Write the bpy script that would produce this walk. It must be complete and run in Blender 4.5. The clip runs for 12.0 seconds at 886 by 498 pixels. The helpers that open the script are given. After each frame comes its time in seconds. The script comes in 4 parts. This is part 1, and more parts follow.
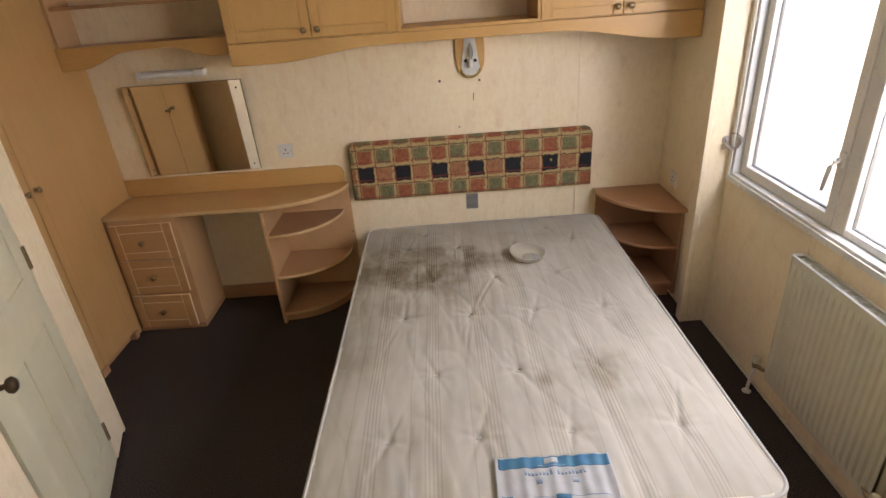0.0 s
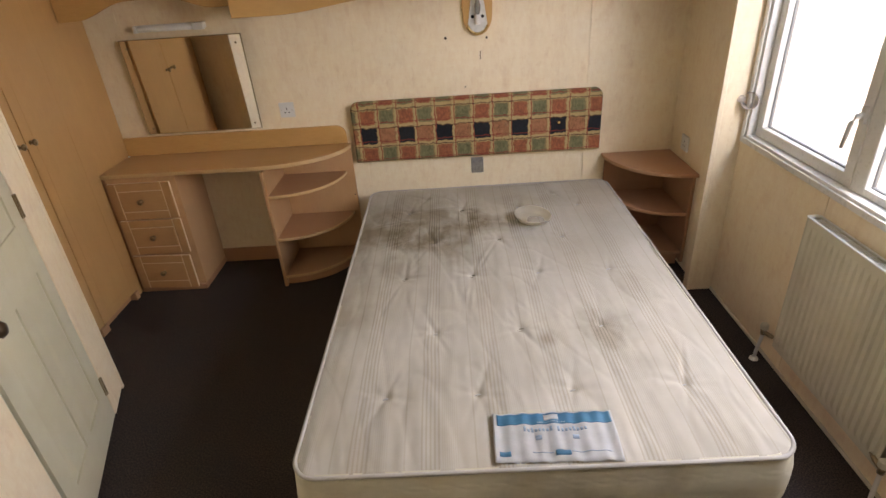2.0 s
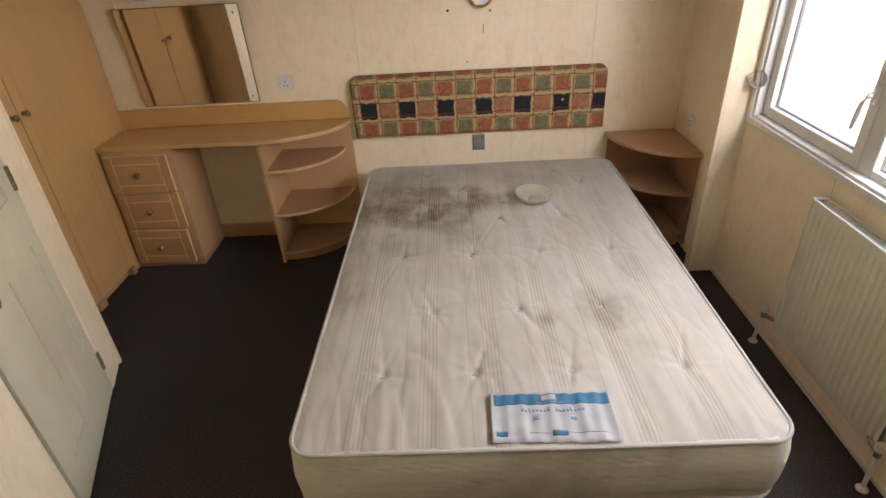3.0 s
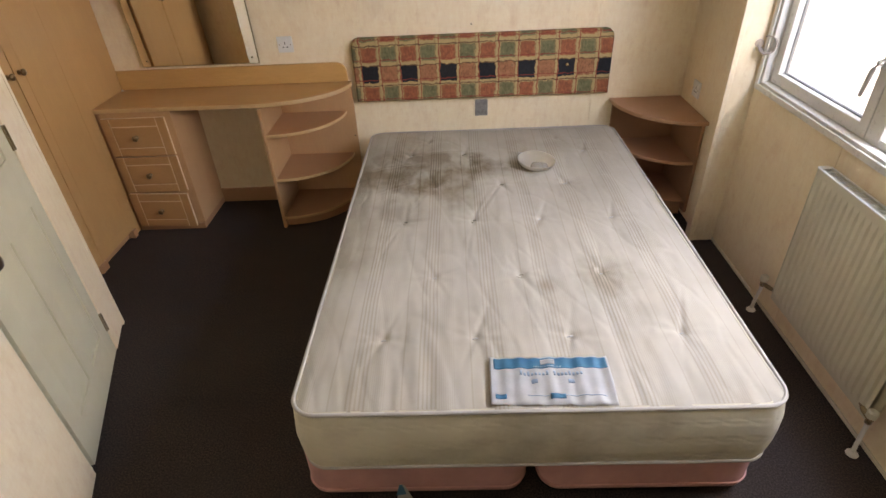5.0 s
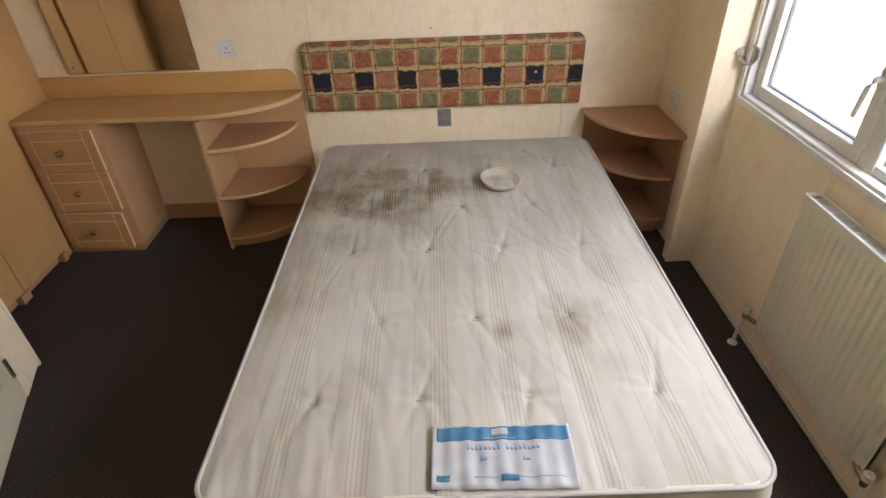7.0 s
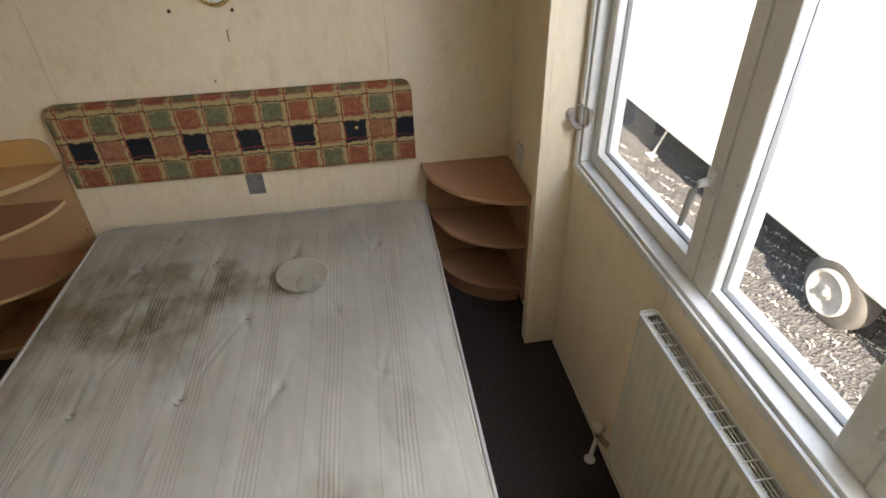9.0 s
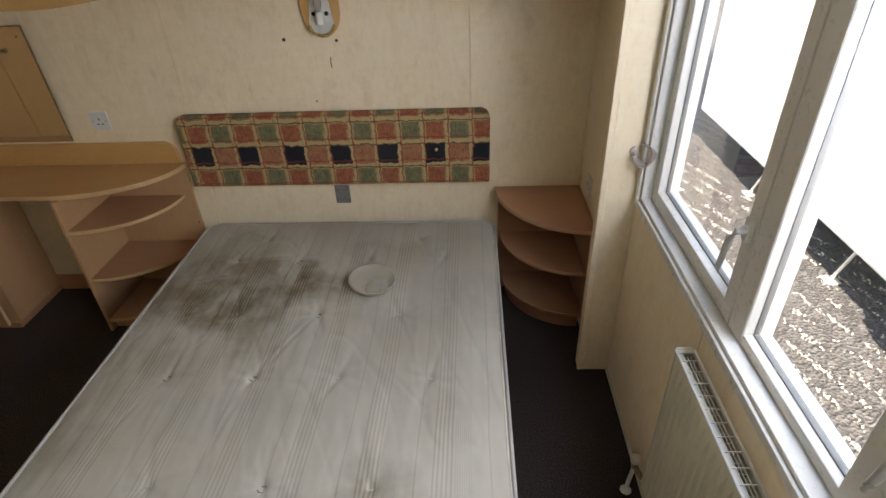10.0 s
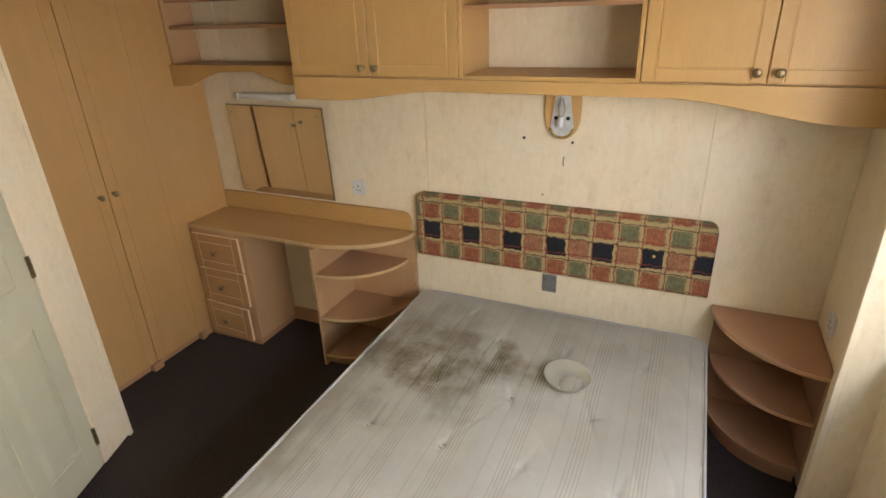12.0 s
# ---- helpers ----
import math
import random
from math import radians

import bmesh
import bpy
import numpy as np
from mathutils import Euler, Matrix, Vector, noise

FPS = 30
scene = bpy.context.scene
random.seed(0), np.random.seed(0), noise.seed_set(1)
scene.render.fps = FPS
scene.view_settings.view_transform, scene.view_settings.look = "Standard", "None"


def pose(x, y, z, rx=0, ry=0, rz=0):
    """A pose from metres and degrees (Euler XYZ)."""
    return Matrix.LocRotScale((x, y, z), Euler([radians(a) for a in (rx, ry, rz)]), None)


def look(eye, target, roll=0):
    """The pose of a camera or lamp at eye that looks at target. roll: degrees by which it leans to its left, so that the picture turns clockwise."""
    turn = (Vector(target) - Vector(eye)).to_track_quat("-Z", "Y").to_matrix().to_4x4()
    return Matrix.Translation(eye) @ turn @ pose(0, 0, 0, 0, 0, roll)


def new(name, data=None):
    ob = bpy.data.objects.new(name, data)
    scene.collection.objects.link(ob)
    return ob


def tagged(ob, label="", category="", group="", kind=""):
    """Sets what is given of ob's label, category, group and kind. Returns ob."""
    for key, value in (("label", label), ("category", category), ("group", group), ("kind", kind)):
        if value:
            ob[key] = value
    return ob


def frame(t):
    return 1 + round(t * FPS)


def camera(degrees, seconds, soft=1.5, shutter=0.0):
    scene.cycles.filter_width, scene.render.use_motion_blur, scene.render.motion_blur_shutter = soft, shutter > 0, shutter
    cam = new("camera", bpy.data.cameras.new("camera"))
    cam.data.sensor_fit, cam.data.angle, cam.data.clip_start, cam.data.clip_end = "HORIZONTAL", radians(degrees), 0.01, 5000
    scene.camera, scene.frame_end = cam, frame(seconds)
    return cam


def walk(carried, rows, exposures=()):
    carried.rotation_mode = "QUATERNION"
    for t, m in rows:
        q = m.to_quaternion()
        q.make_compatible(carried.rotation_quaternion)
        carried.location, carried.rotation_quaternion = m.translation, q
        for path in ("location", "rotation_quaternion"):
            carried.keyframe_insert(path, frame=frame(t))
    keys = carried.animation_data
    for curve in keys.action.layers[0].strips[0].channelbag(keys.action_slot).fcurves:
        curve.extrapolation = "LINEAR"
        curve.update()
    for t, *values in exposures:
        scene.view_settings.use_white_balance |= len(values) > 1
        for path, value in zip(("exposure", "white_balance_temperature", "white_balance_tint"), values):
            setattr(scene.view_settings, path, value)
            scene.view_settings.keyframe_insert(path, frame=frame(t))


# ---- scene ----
cam = camera(78.0, 12.0)
PATH = [
    (0, (0.668, 0.486, 1.831), (0.644, 2.28, 0.948), -4.4),
    (0.5, (0.66, 0.523, 1.803), (0.626, 2.313, 0.912), -4.4),
    (1, (0.656, 0.518, 1.779), (0.614, 2.3, 0.872), -4.3),
    (1.5, (0.67, 0.49, 1.747), (0.623, 2.261, 0.82), -4.1),
    (2, (0.681, 0.501, 1.727), (0.628, 2.259, 0.776), -4.0),
    (2.5, (0.69, 0.512, 1.729), (0.634, 2.256, 0.751), -3.6),
    (3, (0.683, 0.525, 1.715), (0.626, 2.243, 0.694), -3.4),
    (5, (0.679, 0.52, 1.704), (0.617, 2.178, 0.586), -2.9),
    (5.5, (0.69, 0.514, 1.704), (0.623, 2.168, 0.583), -3.0),
    (6, (0.725, 0.546, 1.687), (0.663, 2.198, 0.562), -2.7),
    (6.5, (0.78, 0.632, 1.677), (0.728, 2.282, 0.549), -2.7),
    (6.7, (0.785, 0.697, 1.675), (0.745, 2.348, 0.548), -2.5),
    (8.3, (1.174, 1.242, 1.749), (1.351, 2.854, 0.578), -2.5),
    (8.5, (1.259, 1.31, 1.729), (1.445, 2.931, 0.572), -2.6),
    (9, (1.385, 1.4, 1.73), (1.588, 3.023, 0.579), -2.1),
    (9.5, (1.484, 1.376, 1.762), (1.641, 3.025, 0.64), -1.5),
    (10, (1.474, 1.278, 1.812), (1.367, 2.952, 0.722), -2.6),
    (10.5, (1.481, 1.236, 1.819), (1.145, 2.91, 0.777), -3.7),
    (11, (1.453, 1.233, 1.878), (0.941, 2.902, 0.901), -3.3),
    (11.5, (1.399, 1.241, 1.898), (0.747, 2.9, 0.991), -2.6),
    (12, (1.385, 1.218, 1.9), (0.619, 2.874, 1.081), -2.2),
]
EXPOSURES = [(0.0, 2.96, 9400, 24), (3.0, 3.04, 9200, 24), (6.5, 3.20, 8750, 22), (8.5, 2.70, 8600, 18), (9.5, 2.36, 8500, 15), (10.5, 2.58, 8650, 18), (12.0, 3.12, 9100, 17)]
walk(cam, [(t, look(eye, target, roll)) for t, eye, target, roll in PATH], EXPOSURES)

# daylight
SUN = Vector((-0.13, -0.80, 0.54)).normalized()
world = bpy.data.worlds.new("daylight")
scene.world = world
world.use_nodes = True
wn = world.node_tree
sky = wn.nodes.new("ShaderNodeTexSky")
sky.sky_type, sky.sun_disc = "NISHITA", False
sky.sun_elevation = math.asin(SUN.z)
sky.sun_rotation = math.atan2(SUN.x, SUN.y)
bg = wn.nodes["Background"]
bg.inputs["Strength"].default_value = 0.15
wn.links.new(sky.outputs[0], bg.inputs["Color"])
sun = new("sun", bpy.data.lights.new("sun", "SUN"))
sun.data.energy, sun.data.angle, sun.data.color = 5.0, radians(0.5), (1.0, 0.96, 0.90)
sun.rotation_euler = SUN.to_track_quat("Z", "Y").to_euler()


def window_lamp(y, z, w, h, watts, drop_, lead=0.0, color=(0.68, 0.81, 1.0)):
    """Sky light that comes in through the window, from just outside its glass."""
    la = new("window_light", bpy.data.lights.new("window_light", "AREA"))
    la.data.shape, la.data.size, la.data.size_y = "RECTANGLE", w, h
    la.data.energy, la.data.color = watts, color
    la.matrix_world = look((2.30, y, z), (0.6, y + lead, z - drop_))
    return la


window_lamp(1.72, 1.66, 1.2, 0.45, 4.2, 0.72, 0.45)
window_lamp(1.90, 1.90, 1.2, 0.10, 1.6, 1.9, 0.0, (0.16, 0.42, 1.0))


# ---- materials ----
class Mat:
    """A node material with short calls for its nodes."""

    def __init__(self, name, rough=0.6, metal=0.0, color=(0.5, 0.5, 0.5)):
        self.m = bpy.data.materials.new(name)
        self.m.use_nodes = True
        self.t = self.m.node_tree
        self.b = self.t.nodes["Principled BSDF"]
        self.set("Roughness", rough), self.set("Metallic", metal), self.set("Base Color", (*color, 1))

    def set(self, key, v):
        if isinstance(v, bpy.types.NodeSocket):
            self.t.links.new(v, self.b.inputs[key])
        else:
            self.b.inputs[key].default_value = v
        return self

    def node(self, kind, ins=(), out=0, **props):
        n = self.t.nodes.new("ShaderNode" + kind)
        for k, v in props.items():
            setattr(n, k, v)
        for k, v in (ins.items() if isinstance(ins, dict) else enumerate(ins)):
            if isinstance(v, bpy.types.NodeSocket):
                self.t.links.new(v, n.inputs[k])
            elif v is not None:
                n.inputs[k].default_value = v
        return n.outputs[out]

    def coord(self, scale=(1, 1, 1), kind="Object"):
        c = self.t.nodes.new("ShaderNodeTexCoord")
        return self.node("Mapping", {"Vector": c.outputs[kind], "Scale": scale})

    def noise(self, scale, detail=3.0, stretch=(1, 1, 1), rough=0.55, vec=None):
        return self.node("TexNoise", {"Vector": vec or self.coord(stretch), "Scale": scale, "Detail": detail, "Roughness": rough})

    def math(self, op, a, b=None, c=None, clamp=False):
        return self.node("Math", (a, b, c) if c is not None else (a, b), operation=op, use_clamp=clamp)

    def ramp(self, fac, lo, hi, a=0.0, b=1.0):
        return self.node("MapRange", (fac, lo, hi, a, b))

    def mix(self, fac, a, b, blend="MIX"):
        n = self.t.nodes.new("ShaderNodeMix")
        n.data_type, n.blend_type = "RGBA", blend
        for k, v in ((0, fac), (6, a), (7, b)):
            if isinstance(v, bpy.types.NodeSocket):
                self.t.links.new(v, n.inputs[k])
            else:
                n.inputs[k].default_value = (*v, 1) if isinstance(v, tuple) and len(v) == 3 else v
        return n.outputs[2]

    def bump(self, height, strength=0.3, dist=0.002):
        return self.set("Normal", self.node("Bump", {"Strength": strength, "Distance": dist, "Height": height}))


def plain(name, color, rough=0.5, metal=0.0, vary=0.08, scale=9.0):
    m = Mat(name, rough, metal)
    f = m.ramp(m.noise(scale, 4), 0.3, 0.7, 1 - vary, 1 + vary)
    m.set("Base Color", m.mix(1.0, (*color, 1), m.node("CombineColor", (f, f, f)), "MULTIPLY"))
    m.set("Roughness", m.ramp(m.noise(scale * 6), 0.3, 0.7, rough * 0.85, min(1, rough * 1.15)))
    return m.m


def wood(name, light, dark, along="z", rough=0.38):
    """Foil-wrapped maple board, with its grain along one axis."""
    m = Mat(name, rough)
    s = {"x": (0.7, 9, 9), "y": (9, 0.7, 9), "z": (9, 9, 0.7)}[along]
    a = m.noise(3.0, 5, tuple(0.45 * v + 0.8 for v in s), 0.6)
    b = m.noise(26.0, 5, tuple(0.5 * v + 0.5 for v in s), 0.65)
    blot = m.noise(2.2, 3)
    f = m.math("ADD", m.math("MULTIPLY", a, 0.45), m.math("MULTIPLY", b, 0.55))
    c = m.mix(m.ramp(f, 0.28, 0.74), (*dark, 1), (*light, 1))
    c = m.mix(m.ramp(blot, 0.35, 0.7, 0.0, 0.25), c, (dark[0] * 0.95, dark[1] * 0.9, dark[2] * 0.85, 1))
    m.set("Base Color", c)
    m.set("Roughness", m.ramp(b, 0.3, 0.7, rough - 0.05, rough + 0.1))
    return m.bump(b, 0.08, 0.0006).m


def paper(name):
    """Cream wallpaper board with upright strands and rusty flecks."""
    m = Mat(name, 0.55)
    strand = m.noise(26.0, 5, (2.0, 2.0, 0.7), 0.65)
    weft = m.noise(30.0, 4, (0.6, 0.6, 2.4), 0.6)
    fleck = m.noise(7.0, 7, (1.8, 1.8, 0.8), 0.75)
    cloud = m.noise(1.6, 4)
    c = m.mix(m.ramp(m.math("ADD", m.math("MULTIPLY", strand, 0.65), m.math("MULTIPLY", weft, 0.35)), 0.32, 0.70), (0.84, 0.685, 0.47, 1), (0.905, 0.785, 0.58, 1))
    c = m.mix(m.ramp(fleck, 0.52, 0.74, 0, 0.45), c, (0.66, 0.44, 0.26, 1))
    c = m.mix(m.ramp(m.noise(34.0, 5, (1.5, 1.5, 0.6), 0.7), 0.57, 0.72, 0, 0.3), c, (0.64, 0.45, 0.27, 1))
    c = m.mix(m.ramp(cloud, 0.4, 0.75, 0, 0.15), c, (0.58, 0.46, 0.29, 1))
    m.set("Base Color", c)
    return m.bump(strand, 0.15, 0.0006).m


def carpet():
    m = Mat("charcoal carpet", 0.95)
    loop = m.noise(420.0, 2)
    fine, wide = m.noise(170.0, 4, (1, 1, 1), 0.7), m.noise(2.5, 5)
    c = m.mix(m.ramp(fine, 0.42, 0.60), (0.012, 0.0075, 0.0065, 1), (0.062, 0.043, 0.036, 1))
    c = m.mix(m.ramp(wide, 0.4, 0.7, 0, 0.5), c, (0.028, 0.017, 0.014, 1))
    m.set("Base Color", c)
    return m.bump(m.math("ADD", loop, fine), 0.22, 0.0015).m


def ticking():
    """Cream mattress cover, striped along its length, with brown stains near the head."""
    m = Mat("striped mattress ticking", 0.85)
    tc = m.t.nodes.new("ShaderNodeTexCoord")
    sep = m.t.nodes.new("ShaderNodeSeparateXYZ")
    wob = m.noise(1.6, 2)
    m.t.links.new(tc.outputs["Object"], sep.inputs[0])
    x, y = sep.outputs[0], sep.outputs[1]
    x = m.math("ADD", x, m.ramp(wob, 0.3, 0.7, -0.006, 0.006))
    u = m.math("FRACT", m.math("DIVIDE", m.math("ADD", x, 1.389), 0.205))

    def band(lo, hi, period, part):
        inside = m.math("MULTIPLY", m.math("GREATER_THAN", u, lo), m.math("LESS_THAN", u, hi))
        v = m.math("FRACT", m.math("DIVIDE", m.math("SUBTRACT", u, lo), period))
        return m.math("MULTIPLY", inside, m.math("LESS_THAN", v, part))

    line = m.math("MULTIPLY", band(0.12, 0.42, 0.06, 0.42), 1.0)
    line = m.math("MAXIMUM", line, m.math("MULTIPLY", band(0.42, 0.66, 0.03, 0.4), 0.45))
    line = m.math("MAXIMUM", line, m.math("MULTIPLY", band(0.88, 0.905, 0.05, 1.0), 0.7))
    patch = m.noise(5.0, 5)

    def spot(cx, cy, rx, ry, pw=0.5):
        dx = m.math("DIVIDE", m.math("SUBTRACT", sep.outputs[0], cx), rx)
        dy = m.math("DIVIDE", m.math("SUBTRACT", y, cy), ry)
        d = m.math("SQRT", m.math("ADD", m.math("MULTIPLY", dx, dx), m.math("MULTIPLY", dy, dy)))
        d = m.math("ADD", d, m.ramp(patch, 0.3, 0.7, -0.5, 0.5))
        return m.ramp(d, 0.35, 1.15, pw, 0.0)

    stain = spot(-0.38, 0.40, 0.27, 0.24, 0.95)
    for s in ((-0.62, 0.42, 0.16, 0.22, 0.7), (-0.12, 0.50, 0.15, 0.18, 0.95), (-0.22, 0.30, 0.12, 0.18, 0.75), (-0.55, 0.62, 0.12, 0.16, 0.6), (0.06, 0.50, 0.16, 0.12, 0.6), (-0.30, 0.62, 0.30, 0.10, 0.6), (0.33, -0.42, 0.12, 0.15, 0.45), (0.10, -0.48, 0.05, 0.06, 0.5),
              (0.50, -0.20, 0.08, 0.12, 0.2), (0.33, -0.62, 0.10, 0.08, 0.2), (-0.62, -0.1, 0.12, 0.4, 0.3), (-0.5, 0.05, 0.2, 0.1, 0.2), (0.2, 0.75, 0.3, 0.12, 0.22), (-0.45, 0.78, 0.3, 0.16, 0.3)):
        stain = m.math("MAXIMUM", stain, spot(*s))
    base = m.mix(m.ramp(m.noise(3.0, 4), 0.35, 0.7), (0.405, 0.372, 0.306, 1), (0.478, 0.448, 0.378, 1))
    c = m.mix(m.math("MULTIPLY", line, 0.32), base, (0.245, 0.195, 0.135, 1))
    c = m.mix(m.math("MULTIPLY", stain, m.ramp(m.noise(7.0, 4, (1.5, 0.8, 1), 0.55), 0.34, 0.56, 0.25, 1.0)), c, (0.155, 0.113, 0.058, 1))
    c = m.mix(m.math("MULTIPLY", m.math("MULTIPLY", line, stain), 0.6), c, (0.085, 0.060, 0.032, 1))
    m.set("Base Color", c)
    h = m.math("ADD", m.math("MULTIPLY", line, 0.6), m.math("MULTIPLY", m.noise(400.0, 2), 0.5))
    return m.bump(h, 0.35, 0.0015).m


def border_cloth():
    """Quilted cream-green mattress border with wavy stitch lines."""
    m = Mat("quilted mattress border", 0.8)
    tc = m.t.nodes.new("ShaderNodeTexCoord")
    sep = m.t.nodes.new("ShaderNodeSeparateXYZ")
    m.t.links.new(tc.outputs["Object"], sep.inputs[0])
    a = m.math("ADD", sep.outputs[0], sep.outputs[1])
    w1 = m.math("MULTIPLY", m.math("SINE", m.math("MULTIPLY", a, 42.0)), 0.010)
    f = m.math("FRACT", m.math("DIVIDE", m.math("ADD", sep.outputs[2], w1), 0.078))
    w2 = m.math("FRACT", m.math("DIVIDE", m.math("SUBTRACT", sep.outputs[2], w1), 0.078))
    ridge = m.math("MINIMUM", m.math("ABSOLUTE", m.math("SUBTRACT", f, 0.5)), m.math("ABSOLUTE", m.math("SUBTRACT", w2, 0.5)))
    c = m.mix(m.ramp(m.noise(2.0, 5), 0.35, 0.7), (0.58, 0.545, 0.415, 1), (0.66, 0.62, 0.495, 1))
    c = m.mix(m.ramp(m.noise(3.5, 6), 0.50, 0.72, 0, 0.7), c, (0.27, 0.22, 0.14, 1))
    m.set("Base Color", c)
    return m.bump(m.ramp(ridge, 0.0, 0.16), 0.20, 0.005).m


def tartan():
    """Printed headboard cloth: red, green, navy and rust patches on tan, with crossing dark red threads."""
    m = Mat("patchwork check cloth", 0.85)
    tc = m.t.nodes.new("ShaderNodeTexCoord")
    wob = m.node("TexNoise", {"Vector": tc.outputs["Object"], "Scale": 34.0, "Detail": 6.0, "Roughness": 0.65}, out=1)
    off = m.node("VectorMath", (wob, (0.5, 0.5, 0.5)), operation="SUBTRACT")
    sc = m.t.nodes.new("ShaderNodeVectorMath")
    sc.operation = "SCALE"
    m.t.links.new(off, sc.inputs[0])
    sc.inputs["Scale"].default_value = 0.032
    v = m.node("VectorMath", (tc.outputs["Object"], sc.outputs[0]), operation="ADD")
    sep = m.t.nodes.new("ShaderNodeSeparateXYZ")
    m.t.links.new(v, sep.inputs[0])
    cell = 0.1108
    gx = m.math("DIVIDE", m.math("SUBTRACT", sep.outputs[0], 0.040), cell)
    gz = m.math("DIVIDE", m.math("SUBTRACT", sep.outputs[2], -0.008), cell)
    ix, iz = m.math("FLOOR", gx), m.math("FLOOR", gz)
    fx, fz = m.math("SUBTRACT", gx, ix), m.math("SUBTRACT", gz, iz)
    odd = m.math("FLOORED_MODULO", ix, 2.0)
    par = m.math("FLOORED_MODULO", m.math("ADD", ix, iz), 2.0)
    mid = m.math("COMPARE", iz, 1.0, 0.1)
    # patches
    red, green, navy, rust, tan = (0.32, 0.100, 0.046, 1), (0.158, 0.152, 0.076, 1), (0.010, 0.012, 0.018, 1), (0.35, 0.142, 0.070, 1), (0.47, 0.345, 0.165, 1)
    side = m.mix(odd, red, green)
    centre = m.mix(odd, navy, rust)
    top = m.math("GREATER_THAN", gz, 3.0)
    side = m.mix(top, side, m.mix(odd, green, red))
    patch = m.mix(mid, side, centre)
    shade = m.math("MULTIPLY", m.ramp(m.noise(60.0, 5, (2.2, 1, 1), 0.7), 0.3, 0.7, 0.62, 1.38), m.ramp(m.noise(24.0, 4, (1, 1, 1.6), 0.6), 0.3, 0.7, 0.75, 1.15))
    patch = m.mix(1.0, patch, m.node("CombineColor", (shade, shade, shade)), "MULTIPLY")
    edge = m.math("MINIMUM", m.math("MINIMUM", fx, m.math("SUBTRACT", 1.0, fx)), m.math("MINIMUM", fz, m.math("SUBTRACT", 1.0, fz)))
    ink = m.math("GREATER_THAN", edge, m.mix(mid, (0.125, 0.125, 0.125, 1), (0.085, 0.085, 0.085, 1)))
    brush = m.ramp(m.noise(90.0, 5, (1, 1, 2.2), 0.7), 0.35, 0.65, 0.0, 1.0)
    rim = m.math("MULTIPLY", m.math("LESS_THAN", edge, 0.20), m.math("MULTIPLY", brush, m.math("SUBTRACT", 1.0, m.math("MULTIPLY", mid, m.math("SUBTRACT", 1.0, odd)))))
    patch = m.mix(m.math("MULTIPLY", rim, 0.22), patch, (0.42, 0.25, 0.10, 1))
    c = m.mix(ink, m.mix(brush, (0.40, 0.285, 0.13, 1), tan), patch)
    # threads

    def thread(f, at, width, color, c, amount=0.85):
        on = m.math("LESS_THAN", m.math("ABSOLUTE", m.math("SUBTRACT", f, at)), width)
        return m.mix(m.math("MULTIPLY", on, amount), c, color)

    dark = (0.075, 0.028, 0.018, 1)
    c = thread(fx, 0.06, 0.028, (0.25, 0.030, 0.020, 1), c)
    c = thread(fz, 0.22, 0.024, (0.24, 0.030, 0.020, 1), c, 0.75)
    c = thread(fz, 0.93, 0.028, dark, c, 0.8)
    c = thread(fx, 0.90, 0.016, dark, c, 0.35)
    m.set("Base Color", c)
    return m.bump(m.noise(500.0, 2), 0.4, 0.001).m


M_WOOD = wood("maple board upright grain", (0.64, 0.372, 0.140), (0.54, 0.302, 0.106))
M_WARD = wood("warm maple wardrobe board", (0.595, 0.340, 0.138), (0.505, 0.278, 0.106))
M_RAIL = wood("maple rail level grain", (0.64, 0.372, 0.140), (0.54, 0.302, 0.106), "x")
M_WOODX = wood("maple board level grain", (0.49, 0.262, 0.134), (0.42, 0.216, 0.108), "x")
M_CORNER = wood("red-brown shelf board", (0.49, 0.262, 0.147), (0.41, 0.210, 0.116), "x")
M_CORNER_UP = wood("red-brown carcass board", (0.44, 0.24, 0.130), (0.37, 0.195, 0.105))
M_EDGE = wood("pale edging strip", (0.66, 0.439, 0.226), (0.58, 0.372, 0.183), "x")
M_CORNER_EDGE = wood("red-brown edging strip", (0.50, 0.285, 0.155), (0.44, 0.24, 0.128), "x")
M_TOP = wood("maple worktop", (0.60, 0.345, 0.148), (0.52, 0.288, 0.120), "x")
M_DRAWER = wood("orange maple drawer front", (0.58, 0.329, 0.144), (0.5, 0.272, 0.117), "x")
# light caught by the drawer groove edges, painted as a paler wood
M_GROOVE_GLINT = wood("routed groove painted highlight", (0.80, 0.60, 0.40), (0.74, 0.53, 0.34), "x")
M_INNER = wood("pinkish carcass board", (0.6, 0.358, 0.183), (0.52, 0.296, 0.148))
M_PAPER = paper("cream strand wallpaper")
M_CARPET = carpet()
M_TICK = ticking()
M_BORDER = border_cloth()
M_CLOTH = tartan()
M_PIPING = plain("cream piping", (0.42, 0.395, 0.355), 0.7)
M_PINK = plain("faded pink divan cloth", (0.58, 0.31, 0.285), 0.85, vary=0.14, scale=6)
M_DOOR = plain("off-white door paint", (0.60, 0.56, 0.40), 0.45, vary=0.05, scale=3)
M_FRAME = plain("white window plastic", (0.70, 0.68, 0.62), 0.3, vary=0.04)
M_GASKET = plain("dark rubber gasket", (0.20, 0.20, 0.19), 0.6)
M_RAD = plain("cream radiator enamel", (0.62, 0.585, 0.45), 0.35, vary=0.05)
M_WHITE = plain("white plastic", (0.72, 0.71, 0.67), 0.35, vary=0.05)
M_RUBBER = plain("black rubber", (0.03, 0.03, 0.03), 0.7)
M_DARK = plain("dark void", (0.02, 0.02, 0.02), 0.9)
